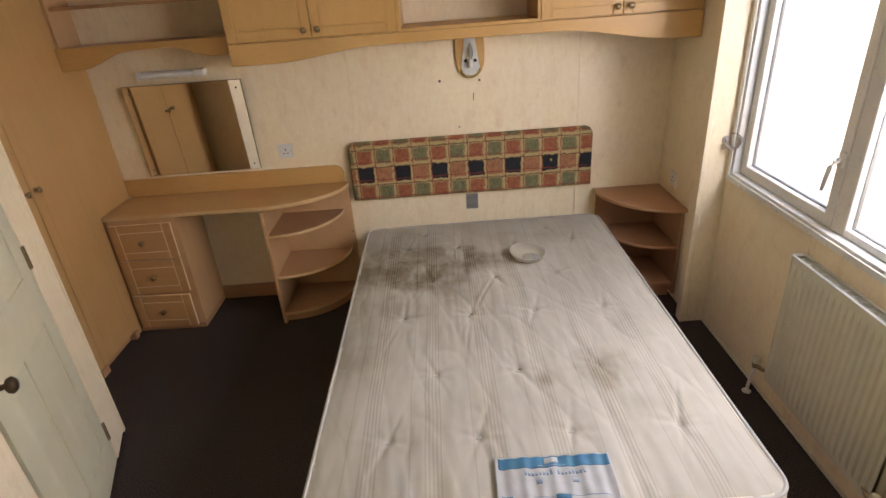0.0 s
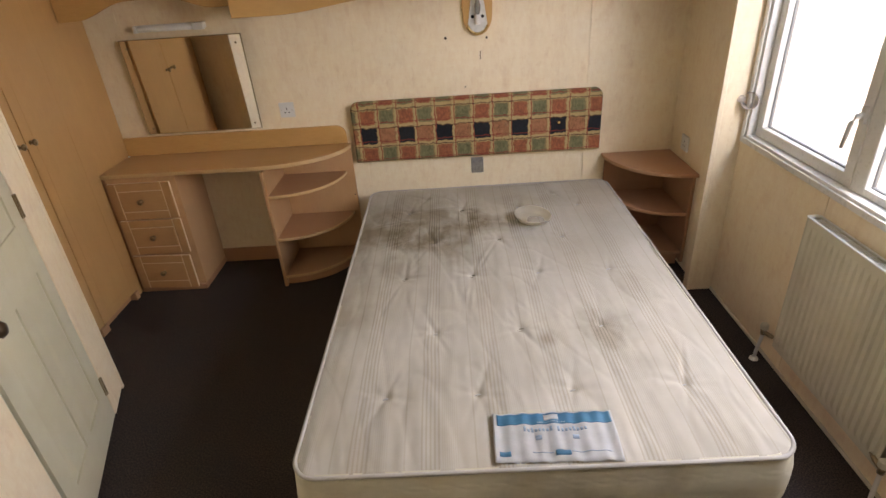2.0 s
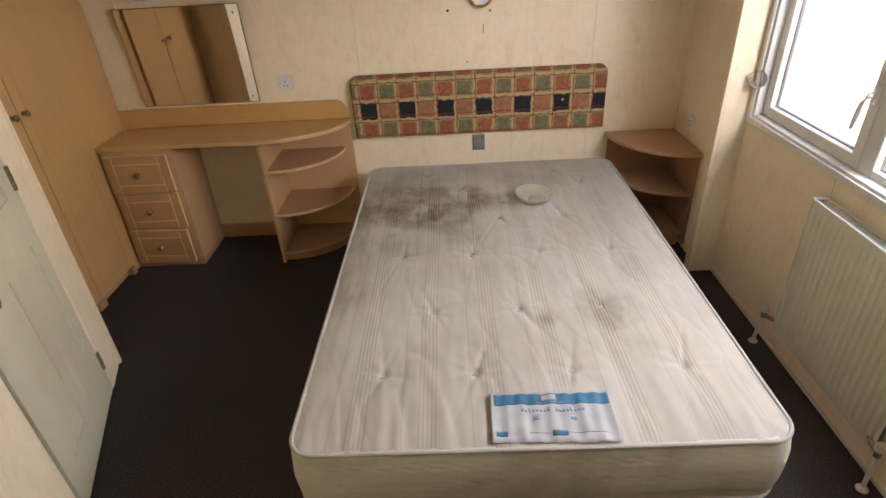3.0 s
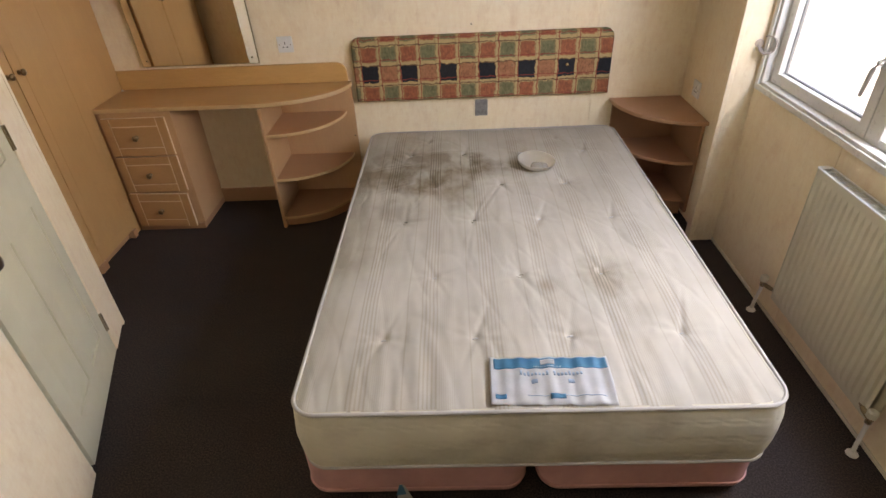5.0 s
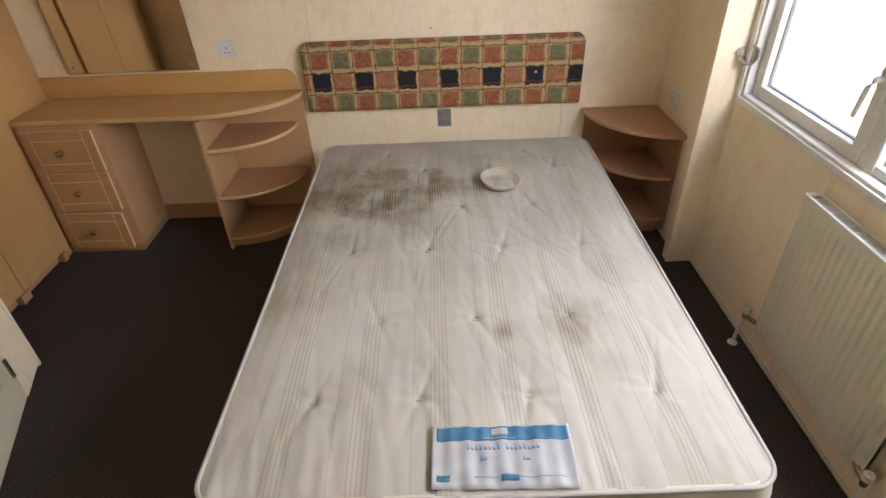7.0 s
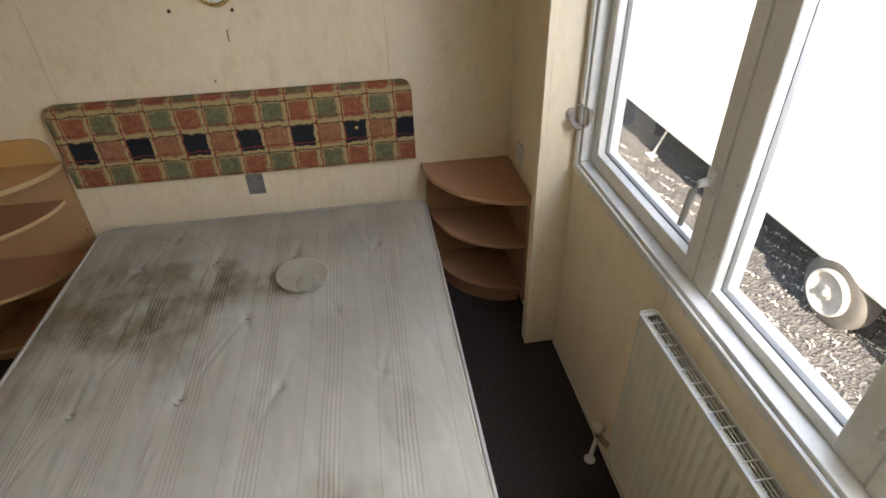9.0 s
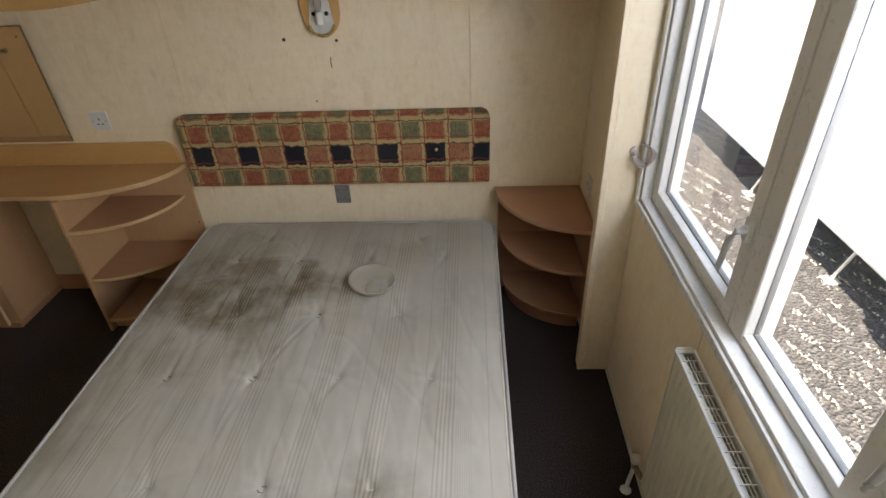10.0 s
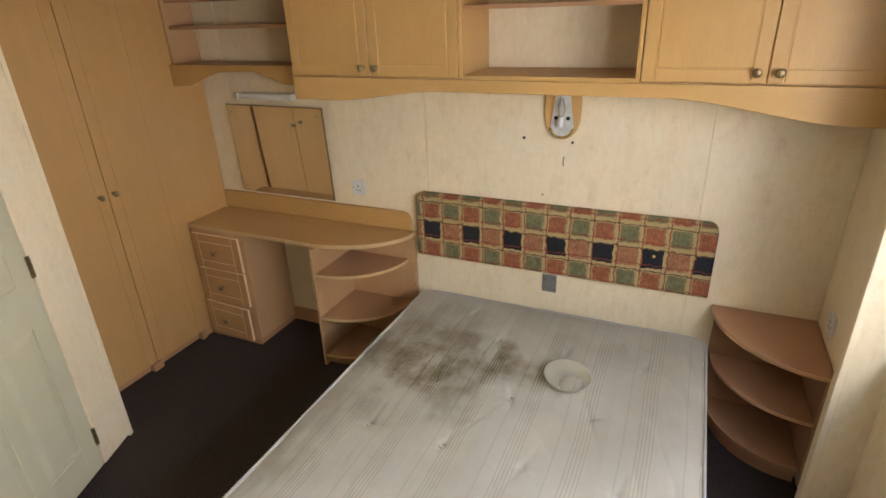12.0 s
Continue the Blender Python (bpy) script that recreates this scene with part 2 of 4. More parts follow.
M_BRASS = plain("antique brass", (0.33, 0.25, 0.145), 0.3, 1.0, 0.15, 40)
M_GOLD = plain("polished brass", (0.68, 0.52, 0.26), 0.25, 1.0)
M_BRONZE = plain("dark bronze", (0.09, 0.06, 0.035), 0.4, 0.8)
M_STEEL = plain("galvanised plate", (0.66, 0.67, 0.64), 0.5, 0.4, 0.15, 30)
M_CEIL = plain("white ceiling board", (0.72, 0.70, 0.64), 0.7)
M_GREY = plain("grey vent plate", (0.26, 0.25, 0.24), 0.5, 0.3, 0.25, 60)
M_MIRROR = Mat("mirror silver", 0.015, 1.0, (0.86, 0.87, 0.85)).m
M_BOWLM = Mat("frosted glass", 0.4, 0.0, (0.82, 0.77, 0.66))
M_BOWLM.set("Transmission Weight", 0.75), M_BOWLM.set("IOR", 1.08)
M_BOWL = M_BOWLM.m
M_GLASSM = Mat("window glass", 0.0, 0.0, (1, 1, 1))
M_GLASSM.set("Transmission Weight", 1.0), M_GLASSM.set("IOR", 1.45)
M_GLASS = M_GLASSM.m
M_BULB = Mat("clear bulb glass", 0.05, 0.0, (0.8, 0.78, 0.7)).set("Transmission Weight", 0.7).m
M_TAG = plain("white satin label", (0.41, 0.415, 0.405), 0.35, vary=0.06, scale=30)
M_BLUE = plain("blue label print", (0.030, 0.16, 0.26), 0.4, vary=0.1, scale=30)
M_INK = plain("pale blue-grey print", (0.24, 0.33, 0.42), 0.5)
M_ELASTIC = plain("grey tuft cord", (0.22, 0.20, 0.155), 0.7)


# ---- shapes ----
def part(name, bm, material, parent=None, label="", smooth=False):
    me = bpy.data.meshes.new(name)
    bm.normal_update()
    if smooth:
        for f in bm.faces:
            f.smooth = True
    bm.to_mesh(me)
    bm.free()
    for mat in material if isinstance(material, (list, tuple)) else (material,):
        me.materials.append(mat)
    ob = new(name, me)
    if parent is not None:
        ob.parent = parent
    return tagged(ob, label)


def thing(name, at, label, category, group="", turn=0.0):
    ob = new(name)
    ob.empty_display_size = 0.1
    ob.matrix_basis = pose(*at, 0, 0, turn)
    return tagged(ob, label, category, group)


def add_box(bm, lo, hi, bevel=0.0, seg=1, mat=0):
    lo, hi = Vector(lo), Vector(hi)
    before = set(bm.faces)
    r = bmesh.ops.create_cube(bm, size=1.0, matrix=Matrix.Translation((lo + hi) / 2) @ Matrix.Diagonal((*(hi - lo), 1)))
    if bevel:
        edges = list({e for v in r["verts"] for e in v.link_edges})
        bmesh.ops.bevel(bm, geom=edges, offset=bevel, segments=seg, affect="EDGES", profile=0.6)
    if mat:
        for f in set(bm.faces) - before:
            f.material_index = mat
    return bm


def box(lo, hi, bevel=0.002, seg=1):
    return add_box(bmesh.new(), lo, hi, bevel, seg)


def prism(points, z0, z1, bevel=0.0, seg=1, axis="z", edged=False):
    """A plate with the outline given in a plane, between two levels along the axis."""
    bm = bmesh.new()
    put = {"z": lambda p, h: (p[0], p[1], h), "y": lambda p, h: (p[0], h, p[1]), "x": lambda p, h: (h, p[0], p[1])}[axis]
    lo = [bm.verts.new(put(p, z0)) for p in points]
    hi = [bm.verts.new(put(p, z1)) for p in points]
    bm.faces.new(lo[::-1]), bm.faces.new(hi)
    for a in range(len(points)):
        b = (a + 1) % len(points)
        bm.faces.new((lo[a], lo[b], hi[b], hi[a]))
    bmesh.ops.recalc_face_normals(bm, faces=bm.faces)
    if bevel:
        way = "xyz".index(axis)
        caps = [e for e in bm.edges if abs((e.verts[0].co - e.verts[1].co)[way]) < 1e-6]
        bmesh.ops.bevel(bm, geom=caps, offset=bevel, segments=seg, affect="EDGES", profile=0.6)
    if edged:
        bm.normal_update()
        for f in bm.faces:
            if abs(f.normal["xyz".index(axis)]) < 0.9:
                f.material_index = 1
    return bm


def rounded(w, h, r, n=6, cx=0.0, cy=0.0, corners=(1, 1, 1, 1)):
    """Outline of a rounded rectangle about a centre; corners: bottom right, top right, top left, bottom left."""
    pts = []
    for k, (sx, sy) in enumerate(((1, -1), (1, 1), (-1, 1), (-1, -1))):
        rr = r if corners[k] else 0.0005
        for a in range(n + 1):
            t = radians(-90 + 90 * k + 90 * a / n)
            pts.append((cx + sx * (w / 2 - rr) + rr * math.cos(t), cy + sy * (h / 2 - rr) + rr * math.sin(t)))
    return pts


def lathe(profile, steps=20, axis="z"):
    """A turned shape; profile: (radius, height) from one end to the other."""
    bm = bmesh.new()
    rings = []
    for r, h in profile:
        ring = []
        for k in range(steps):
            a = 2 * math.pi * k / steps
            c, s = r * math.cos(a), r * math.sin(a)
            ring.append(bm.verts.new({"z": (c, s, h), "y": (c, h, s), "x": (h, c, s)}[axis]))
        rings.append(ring)
    for p, q in zip(rings, rings[1:]):
        for k in range(steps):
            j = (k + 1) % steps
            bm.faces.new((p[k], p[j], q[j], q[k]))
    bm.faces.new(rings[0]), bm.faces.new(rings[-1])
    bmesh.ops.recalc_face_normals(bm, faces=bm.faces)
    return bm


def tube(points, r, steps=8, closed=False):
    """A round bar that follows points."""
    bm = bmesh.new()
    pts = [Vector(p) for p in points]
    n, rings, up = len(pts), [], Vector((0.02, 0.03, 1)).normalized()
    for i, p in enumerate(pts):
        a = pts[(i - 1) % n] if closed else pts[max(i - 1, 0)]
        b = pts[(i + 1) % n] if closed else pts[min(i + 1, n - 1)]
        d = (b - a).normalized()
        if abs(d.dot(up)) > 0.95:
            side = d.cross(Vector((1, 0, 0))).normalized()
        else:
            side = d.cross(up).normalized()
        top = side.cross(d)
        rr = r[i] if isinstance(r, (list, tuple)) else r
        rings.append([bm.verts.new(p + rr * (side * math.cos(2 * math.pi * k / steps) + top * math.sin(2 * math.pi * k / steps))) for k in range(steps)])
    for i in range(n if closed else n - 1):
        p, q = rings[i], rings[(i + 1) % n]
        for k in range(steps):
            j = (k + 1) % steps
            bm.faces.new((p[k], p[j], q[j], q[k]))
    if not closed:
        bm.faces.new(rings[0]), bm.faces.new(rings[-1])
    bmesh.ops.recalc_face_normals(bm, faces=bm.faces)
    return bm


def routed(name, w, h, t, m, material, parent, gap=0.0045, edge=0.0018, back=None):
    """A cupboard front in its own plane (x across, z up, its face towards -y): a backing whose stiles, rails and middle stand proud of fine grooves."""
    ob = part(name, add_box(bmesh.new(), (0.0005, 0.0025, 0.0005), (w - 0.0005, t, h - 0.0005), 0.002), back or material, parent)
    for kind, x0, z0, x1, z1 in (("stile", 0, 0, m, h), ("stile", w - m, 0, w, h), ("rail", m + gap, 0, w - m - gap, m), ("rail", m + gap, h - m, w - m - gap, h),
                                 ("middle_panel", m + gap, m + gap, w - m - gap, h - m - gap)):
        part(kind, box((x0, 0, z0), (x1, 0.0045, z1), edge), material, ob)
    return ob


def knob_bm():
    return lathe([(0.006, 0.0), (0.0105, -0.001), (0.0105, -0.003), (0.0055, -0.006), (0.0055, -0.013), (0.012, -0.018), (0.0155, -0.023), (0.0145, -0.028), (0.008, -0.031), (0.001, -0.0318)], 18, "y")


def knob(parent, at, turn=0.0, label="round antique brass knob"):
    ob = part("knob", knob_bm(), M_BRASS, parent, label, True)
    ob.matrix_basis = pose(*at, 0, 0, turn)
    return ob


# ---- room ----
YB, XR, XW, HC = 3.70, 2.068, -1.275, 2.12
floor = part("floor", box((-2.0, -0.9, -0.05), (2.20, 3.8, 0.0), 0), M_CARPET, label="dark charcoal carpeted floor of the bedroom")
tagged(floor, category="floor", kind="structure")
ceiling = part("ceiling", box((-2.0, -0.9, HC), (2.20, 3.8, HC + 0.05), 0), M_CEIL, label="plain white ceiling board")
tagged(ceiling, category="ceiling", kind="structure")


def wall(name, label, *boxes):
    bm = bmesh.new()
    for lo, hi in boxes:
        add_box(bm, lo, hi)
    return tagged(part(name, bm, M_PAPER, label=label), category="wall", kind="structure")


wall_back = wall("wall_back", "cream papered panel wall behind the bed", ((-2.0, YB + 0.006, 0), (2.20, YB + 0.08, HC)))
for x0, x1 in ((XW - 0.05, -1.10), (-1.0975, 0.165), (0.1675, 1.472), (1.4745, 2.0)):
    part("panel", box((x0, YB, 0), (x1, YB + 0.006, HC), 0.0012), M_PAPER, wall_back)
# window opening in the right wall
WY0, WY1, WZ0, WZ1 = 1.10, 3.032, 0.866, 1.95
wall_right = wall("wall_right", "cream papered wall under and round the window", ((XR + 0.006, -0.9, 0), (XR + 0.12, 3.10, WZ0)), ((XR + 0.006, -0.9, WZ1), (XR + 0.12, 3.10, HC)),
                  ((XR + 0.006, WY1, WZ0), (XR + 0.12, 3.10, WZ1)), ((XR + 0.006, -0.9, WZ0), (XR + 0.12, WY0, WZ1)))
for y0, y1 in ((-0.85, 1.15), (1.1525, 2.37), (2.3725, 3.06)):
    part("panel", box((XR, y0, 0), (XR + 0.006, y1, WZ0), 0.0012), M_PAPER, wall_right)
part("panel", box((XR, WY1 + 0.002, WZ0 + 0.002), (XR + 0.006, 3.06, HC), 0.0012), M_PAPER, wall_right)
wall_post = wall("wall_post", "narrow papered pier between window and alcove", ((1.940, 3.062, 0), (2.20, 3.12, HC)))
part("edge_strip", box((1.936, 3.058, 0), (1.960, 3.072, HC), 0.004, 2), M_PAPER, wall_post, "cream corner strip")
wall_alcove = wall("wall_alcove", "cream papered side wall of the alcove", ((2.0, 3.12, 0), (2.20, 3.70, HC)))
wall_left = wall("wall_left", "plain wall behind the wardrobe", ((-2.0, 2.3, 0), (-1.92, 3.70, HC)))
wall_front = wall("wall_front", "plain cream wall behind the walker", ((-2.0, -0.9, 0), (2.20, -0.82, HC)))

# slanting wall with the en-suite door
NIB = Vector((-0.948, 2.488, 0))
ANG = 20.8
slant = thing("wall_slant", (NIB.x, NIB.y, 0), "slanting cream papered partition round a white door", "wall", turn=-(90 - ANG))
tagged(slant, kind="structure")
# its own x runs along the wall towards the walker, +y into the room
D0, D1, DH = 0.205, 0.835, 1.98
part("panel", box((0.0, -0.04, 0.012), (D0 - 0.004, 0, HC), 0.003), M_PAPER, slant)
part("jamb", box((D1 + 0.003, -0.045, 0.0), (D1 + 0.030, -0.014, DH + 0.02), 0.002), M_DOOR, slant, "cream door jamb")
part("panel", box((D1 + 0.032, -0.045, 0.0), (3.3, 0, HC), 0.003), M_PAPER, slant)
part("panel", box((D0 - 0.004, -0.04, DH + 0.004), (D1 + 0.030, -0.001, HC), 0.003), M_PAPER, slant)
part("edge_strip", box((-0.012, -0.042, 0), (0.012, 0.003, HC), 0.003, 2), M_PAPER, slant, "cream corner strip")
part("return_panel", box((-0.01, -1.2, 0), (0.0, -0.042, HC), 0.001), M_PAPER, slant)

# ---- white panel door ----
door = thing("door_1", (0, 0, 0), "closed off-white moulded panel door in the slanting partition", "door")
tagged(door, kind="structure")
door.matrix_basis = slant.matrix_basis.copy()
DW = D1 - D0
cols = ((0.085, 0.275), (0.345, 0.535))
rowsz = ((0.17, 0.80), (0.98, 1.60), (1.68, 1.88))
door_leaf = part("door_leaf", box((D0, -0.045, 0.015), (D1, -0.012, DH), 0.002), M_DOOR, door)
for x0, x1 in ((0, cols[0][0]), (cols[0][1], cols[1][0]), (cols[1][1], DW)):
    part("stile", box((D0 + x0, -0.02, 0.015), (D0 + x1, -0.004, DH), 0.0006), M_DOOR, door_leaf)
for z0, z1 in ((0.015, 0.17), (0.80, 0.98), (1.60, 1.68), (1.88, DH)):
    for c0, c1 in cols:
        part("rail", box((D0 + c0, -0.02, z0), (D0 + c1, -0.0042, z1), 0.0004), M_DOOR, door_leaf)
for c0, c1 in cols:
    for z0, z1 in rowsz:
        bm = bmesh.new()
        outer, inner = [], []
        for (x, z) in ((c0, z0), (c1, z0), (c1, z1), (c0, z1)):
            outer.append(bm.verts.new((D0 + x, -0.0115, z)))
        sx = 0.034
        for (x, z) in ((c0 + sx, z0 + sx), (c1 - sx, z0 + sx), (c1 - sx, z1 - sx), (c0 + sx, z1 - sx)):
            inner.append(bm.verts.new((D0 + x, -0.0035, z)))
        bm.faces.new(inner)
        for k in range(4):
            bm.faces.new((outer[k], outer[(k + 1) % 4], inner[(k + 1) % 4], inner[k]))
        bmesh.ops.recalc_face_normals(bm, faces=bm.faces)
        for f in bm.faces:
            if f.normal.y < 0:
                f.normal_flip()
        part("door_panel", bm, M_DOOR, door_leaf)
for z in (0.13, 0.98, 1.75):
    bm = tube([(D0 - 0.003, 0.002, z), (D0 - 0.003, 0.002, z + 0.09)], 0.0045, 8)
    add_box(bm, (D0 - 0.012, -0.006, z), (D0 + 0.008, 0.0015, z + 0.09), 0)
    part("hinge", bm, M_BRASS, door, "tarnished brass hinge")
handle = part("door_handle", lathe([(0.022, -0.004), (0.022, 0.002), (0.010, 0.006), (0.009, 0.03), (0.022, 0.038), (0.026, 0.05), (0.018, 0.06), (0.002, 0.063)], 20, "y"), M_BRONZE, door, "dark bronze door knob", True)
handle.location = (D1 - 0.030, 0, 0.87)

# ---- window ----
window = thing("window_1", (XR, 0, 0), "white plastic three-part window with a clear view out", "window")
tagged(window, kind="structure")


def ring(y0, y1, z0, z1, w, x0, x1, bevel=0.004):
    bm = bmesh.new()
    add_box(bm, (x0, y0, z0), (x1, y1, z0 + w), bevel, 2)
    add_box(bm, (x0, y0, z1 - w), (x1, y1, z1), bevel, 2)
    add_box(bm, (x0, y0, z0 + w - bevel), (x1, y0 + w, z1 - w + bevel), bevel, 2)
    add_box(bm, (x0, y1 - w, z0 + w - bevel), (x1, y1, z1 - w + bevel), bevel, 2)
    return bm


part("window_trim", ring(WY0 - 0.03, WY1 + 0.020, WZ0 - 0.018, WZ1 + 0.03, 0.026, -0.010, 0.0, 0.004), M_FRAME, window)
part("window_frame", ring(WY0, WY1, WZ0, WZ1, 0.020, 0.0005, 0.118, 0.003), M_FRAME, window)
for name, y0, y1, opens in (("sash", 2.342, 3.011, True), ("fixed_light", 1.850, 2.300, False), ("sash", 1.121, 1.800, True)):
    x0 = 0.036 if opens else 0.040
    w = 0.047 if opens else 0.028
    s = part(name, ring(y0, y1, WZ0 + 0.021, WZ1 - 0.021, w, x0, 0.110, 0.004), M_FRAME, window)
    part("gasket", ring(y0 + w - 0.001, y1 - w + 0.001, WZ0 + 0.020 + w, WZ1 - 0.020 - w, 0.005, 0.062, 0.080, 0.0), M_GASKET, s)
    pane = part("pane", box((0.067, y0 + w + 0.001, WZ0 + 0.022 + w), (0.073, y1 - w - 0.001, WZ1 - 0.022 - w), 0), M_GLASS, s)
    pane.visible_shadow = False
for y0, y1 in ((2.270, 2.3405), (1.8015, 1.876)):
    part("mullion", box((0.0375, y0, WZ0 + 0.0195), (0.112, y1, WZ1 - 0.0195), 0.003), M_FRAME, window)


def window_handle(y, z):
    h = part("window_handle", box((0.022, y - 0.012, z - 0.03), (0.037, y + 0.012, z + 0.03), 0.004, 2), M_FRAME, window, "white lever window handle")
    bm = tube([(0.024, y, z), (0.004, y, z - 0.004), (-0.004, y + 0.006, z - 0.025), (-0.004, y + 0.022, z - 0.120)], [0.011, 0.010, 0.009, 0.007], 10)
    part("lever", bm, M_FRAME, h, smooth=True)
    return h


window_handle(2.362, 1.150)
window_handle(1.776, 1.150)

# curtain tieback on the pier
tb = thing("curtain_tieback", (2.035, 3.061, 1.045), "grey-brown curved curtain tieback fixed to the pier", "curtain tieback")
M_TIE = plain("taupe plastic", (0.40, 0.33, 0.28), 0.3)
bm = bmesh.new()
prev = None
for k in range(25):
    a = radians(60 + 285 * k / 24)
    cy, cz = -0.040 + 0.038 * math.cos(a), 0.038 * math.sin(a)
    q = [bm.verts.new((0.45 * (cy + 0.04) * 0.3 + dx + 0.012 * math.sin(a), -0.040 + (cy + 0.040) * f, cz * f)) for f in (1.0, 0.88) for dx in (-0.028, 0.028)]
    if prev:
        for i, j in ((0, 1), (1, 3), (3, 2), (2, 0)):
            bm.faces.new((prev[i], prev[j], q[j], q[i]))
    else:
        bm.faces.new((q[0], q[1], q[3], q[2]))
    prev = q
bm.faces.new((prev[0], prev[1], prev[3], prev[2]))
bmesh.ops.recalc_face_normals(bm, faces=bm.faces)
loop = part("loop", bm, M_TIE, tb)
loop.matrix_basis = pose(0, 0, 0, 0, 0, 52)
part("wall_plate", lathe([(0.018, 0.0), (0.018, -0.005), (0.008, -0.008), (0.008, -0.012)], 14, "y"), M_TIE, tb)

# ---- wardrobe ----
ward = thing("wardrobe", (XW, 2.95, 0), "full-height maple built-in wardrobe with two tall doors", "wardrobe")
Y = 2.95
part("body", box((-0.55, 2.36 - Y, 0.06), (-0.02, 3.296 - Y, HC - 0.002), 0.001), M_WARD, ward)
part("side_panel", box((-0.55, 3.300 - Y, 0.0), (-0.001, 3.694 - Y, HC - 0.002), 0.001), M_WARD, ward)
part("plinth", box((-0.3, 2.40 - Y, 0.0), (-0.026, 3.29 - Y, 0.058), 0.001), M_WOODX, ward)
part("plinth_block", box((-0.026, 2.90 - Y, 0.0), (0.012, 2.965 - Y, 0.05), 0.002), M_WOODX, ward)
part("plinth_block", box((-0.026, 3.26 - Y, 0.0), (0.016, 3.297 - Y, 0.05), 0.002), M_WOODX, ward)
for y0, y1, ky in ((2.480, 2.924, 2.880), (2.929, 3.295, 2.956)):
    d = routed("door", y1 - y0, HC - 0.075, 0.02, 0.058, M_WARD, ward, 0.0006, 0.0004)
    d.matrix_basis = pose(0.018, y0 - Y, 0.062, 0, 0, 90)
    knob(d, (ky - y0, -0.0, 1.075 - 0.062 - 0.0))

# ---- dressing table ----
desk = thing("dressing_table", (XW, YB, 0), "maple dressing table with three drawers and a rounded shelf end", "dressing table")
X0, Y0 = XW, YB


def arc(cx, cy, rx, ry, a0, a1, n=16):
    return [(cx + rx * math.cos(radians(a0 + (a1 - a0) * k / n)), cy + ry * math.sin(radians(a0 + (a1 - a0) * k / n))) for k in range(n + 1)]


top = [(0.002, -0.003), (0.002, -0.345)] + [(-0.42 - X0, -0.348)] + arc(-0.42 - X0, -0.003, 0.500, 0.348, -90, 0, 20)[1:]
part("worktop", prism(top, 0.737, 0.760, 0.003, 2, edged=True), (M_TOP, M_EDGE), desk)
splash = [(0.002, 0.762), (1.335, 0.762), (1.335, 0.80)] + arc(1.275, 0.815, 0.06, 0.055, 0, 90, 8) + [(0.002, 0.870)]
part("upstand", prism(splash, -0.020, -0.002, 0.002, 1, "y"), M_RAIL, desk)
# drawer pedestal
part("pedestal", box((0.004, -0.335, 0.035), (0.408, -0.004, 0.733), 0.001), M_INNER, desk)
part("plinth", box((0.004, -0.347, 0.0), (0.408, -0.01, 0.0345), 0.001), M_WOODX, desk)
part("scribe_strip", box((0.001, -0.341, 0.0345), (0.02, -0.3355, 0.733), 0.0005), M_WOODX, desk)
for k, z in enumerate((0.035, 0.262, 0.489)):
    # the backing shows in the grooves and carries their painted highlight
    d = routed("drawer", 0.352, 0.2185, 0.020, 0.045, M_DRAWER, desk, 0.005, 0.0018, M_GROOVE_GLINT)
    d.matrix_basis = pose(0.024, -0.356 - (0.006 if k == 0 else 0.0), z, 0, 0, -3 if k == 0 else 0)
    knob(d, (0.172, 0, 0.112))
# open shelf end
E0 = -0.36 - X0
part("upright", box((E0 - 0.018, -0.374, 0.0), (E0, -0.004, 0.733), 0.002), M_INNER, desk)
part("back_board", box((E0 + 0.001, -0.018, 0.0), (1.350, -0.002, 0.733), 0.001), M_INNER, desk)
for z, rx, ry in ((0.590, 0.388, 0.352), (0.322, 0.400, 0.352), (0.074, 0.400, 0.352)):
    pts = [(E0 + 0.001, -0.019)] + arc(E0 + 0.001, -0.019, rx, ry, -90, 0, 18)
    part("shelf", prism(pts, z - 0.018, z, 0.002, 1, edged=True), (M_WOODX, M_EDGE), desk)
pts = arc(E0 + 0.001, -0.019, 0.385, 0.32, -90, 0, 14) + arc(E0 + 0.001, -0.019, 0.373, 0.308, 0, -90, 14)
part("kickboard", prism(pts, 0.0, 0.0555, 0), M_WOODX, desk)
for x, z in ((1.335, 0.16), (1.335, 0.43)):
    o = part("screw_cap", lathe([(0.004, 0), (0.004, -0.0015), (0.001, -0.002)], 10, "y"), M_DARK, desk)
    o.location = (x, -0.018, z)
part("joint_cap", lathe([(0.007, 0.0), (0.007, 0.003), (0.004, 0.006), (0.001, 0.007)], 12), M_WHITE, desk, "small white joint cap", True).location = (0.012, -0.03, 0.76)
skirt = part("baseboard", box((-0.866, YB - 0.014, 0.0), (-0.383, YB - 0.001, 0.095), 0.002), M_WOODX, label="low maple skirting board in the knee hole")
tagged(skirt, category="skirting board", kind="structure")

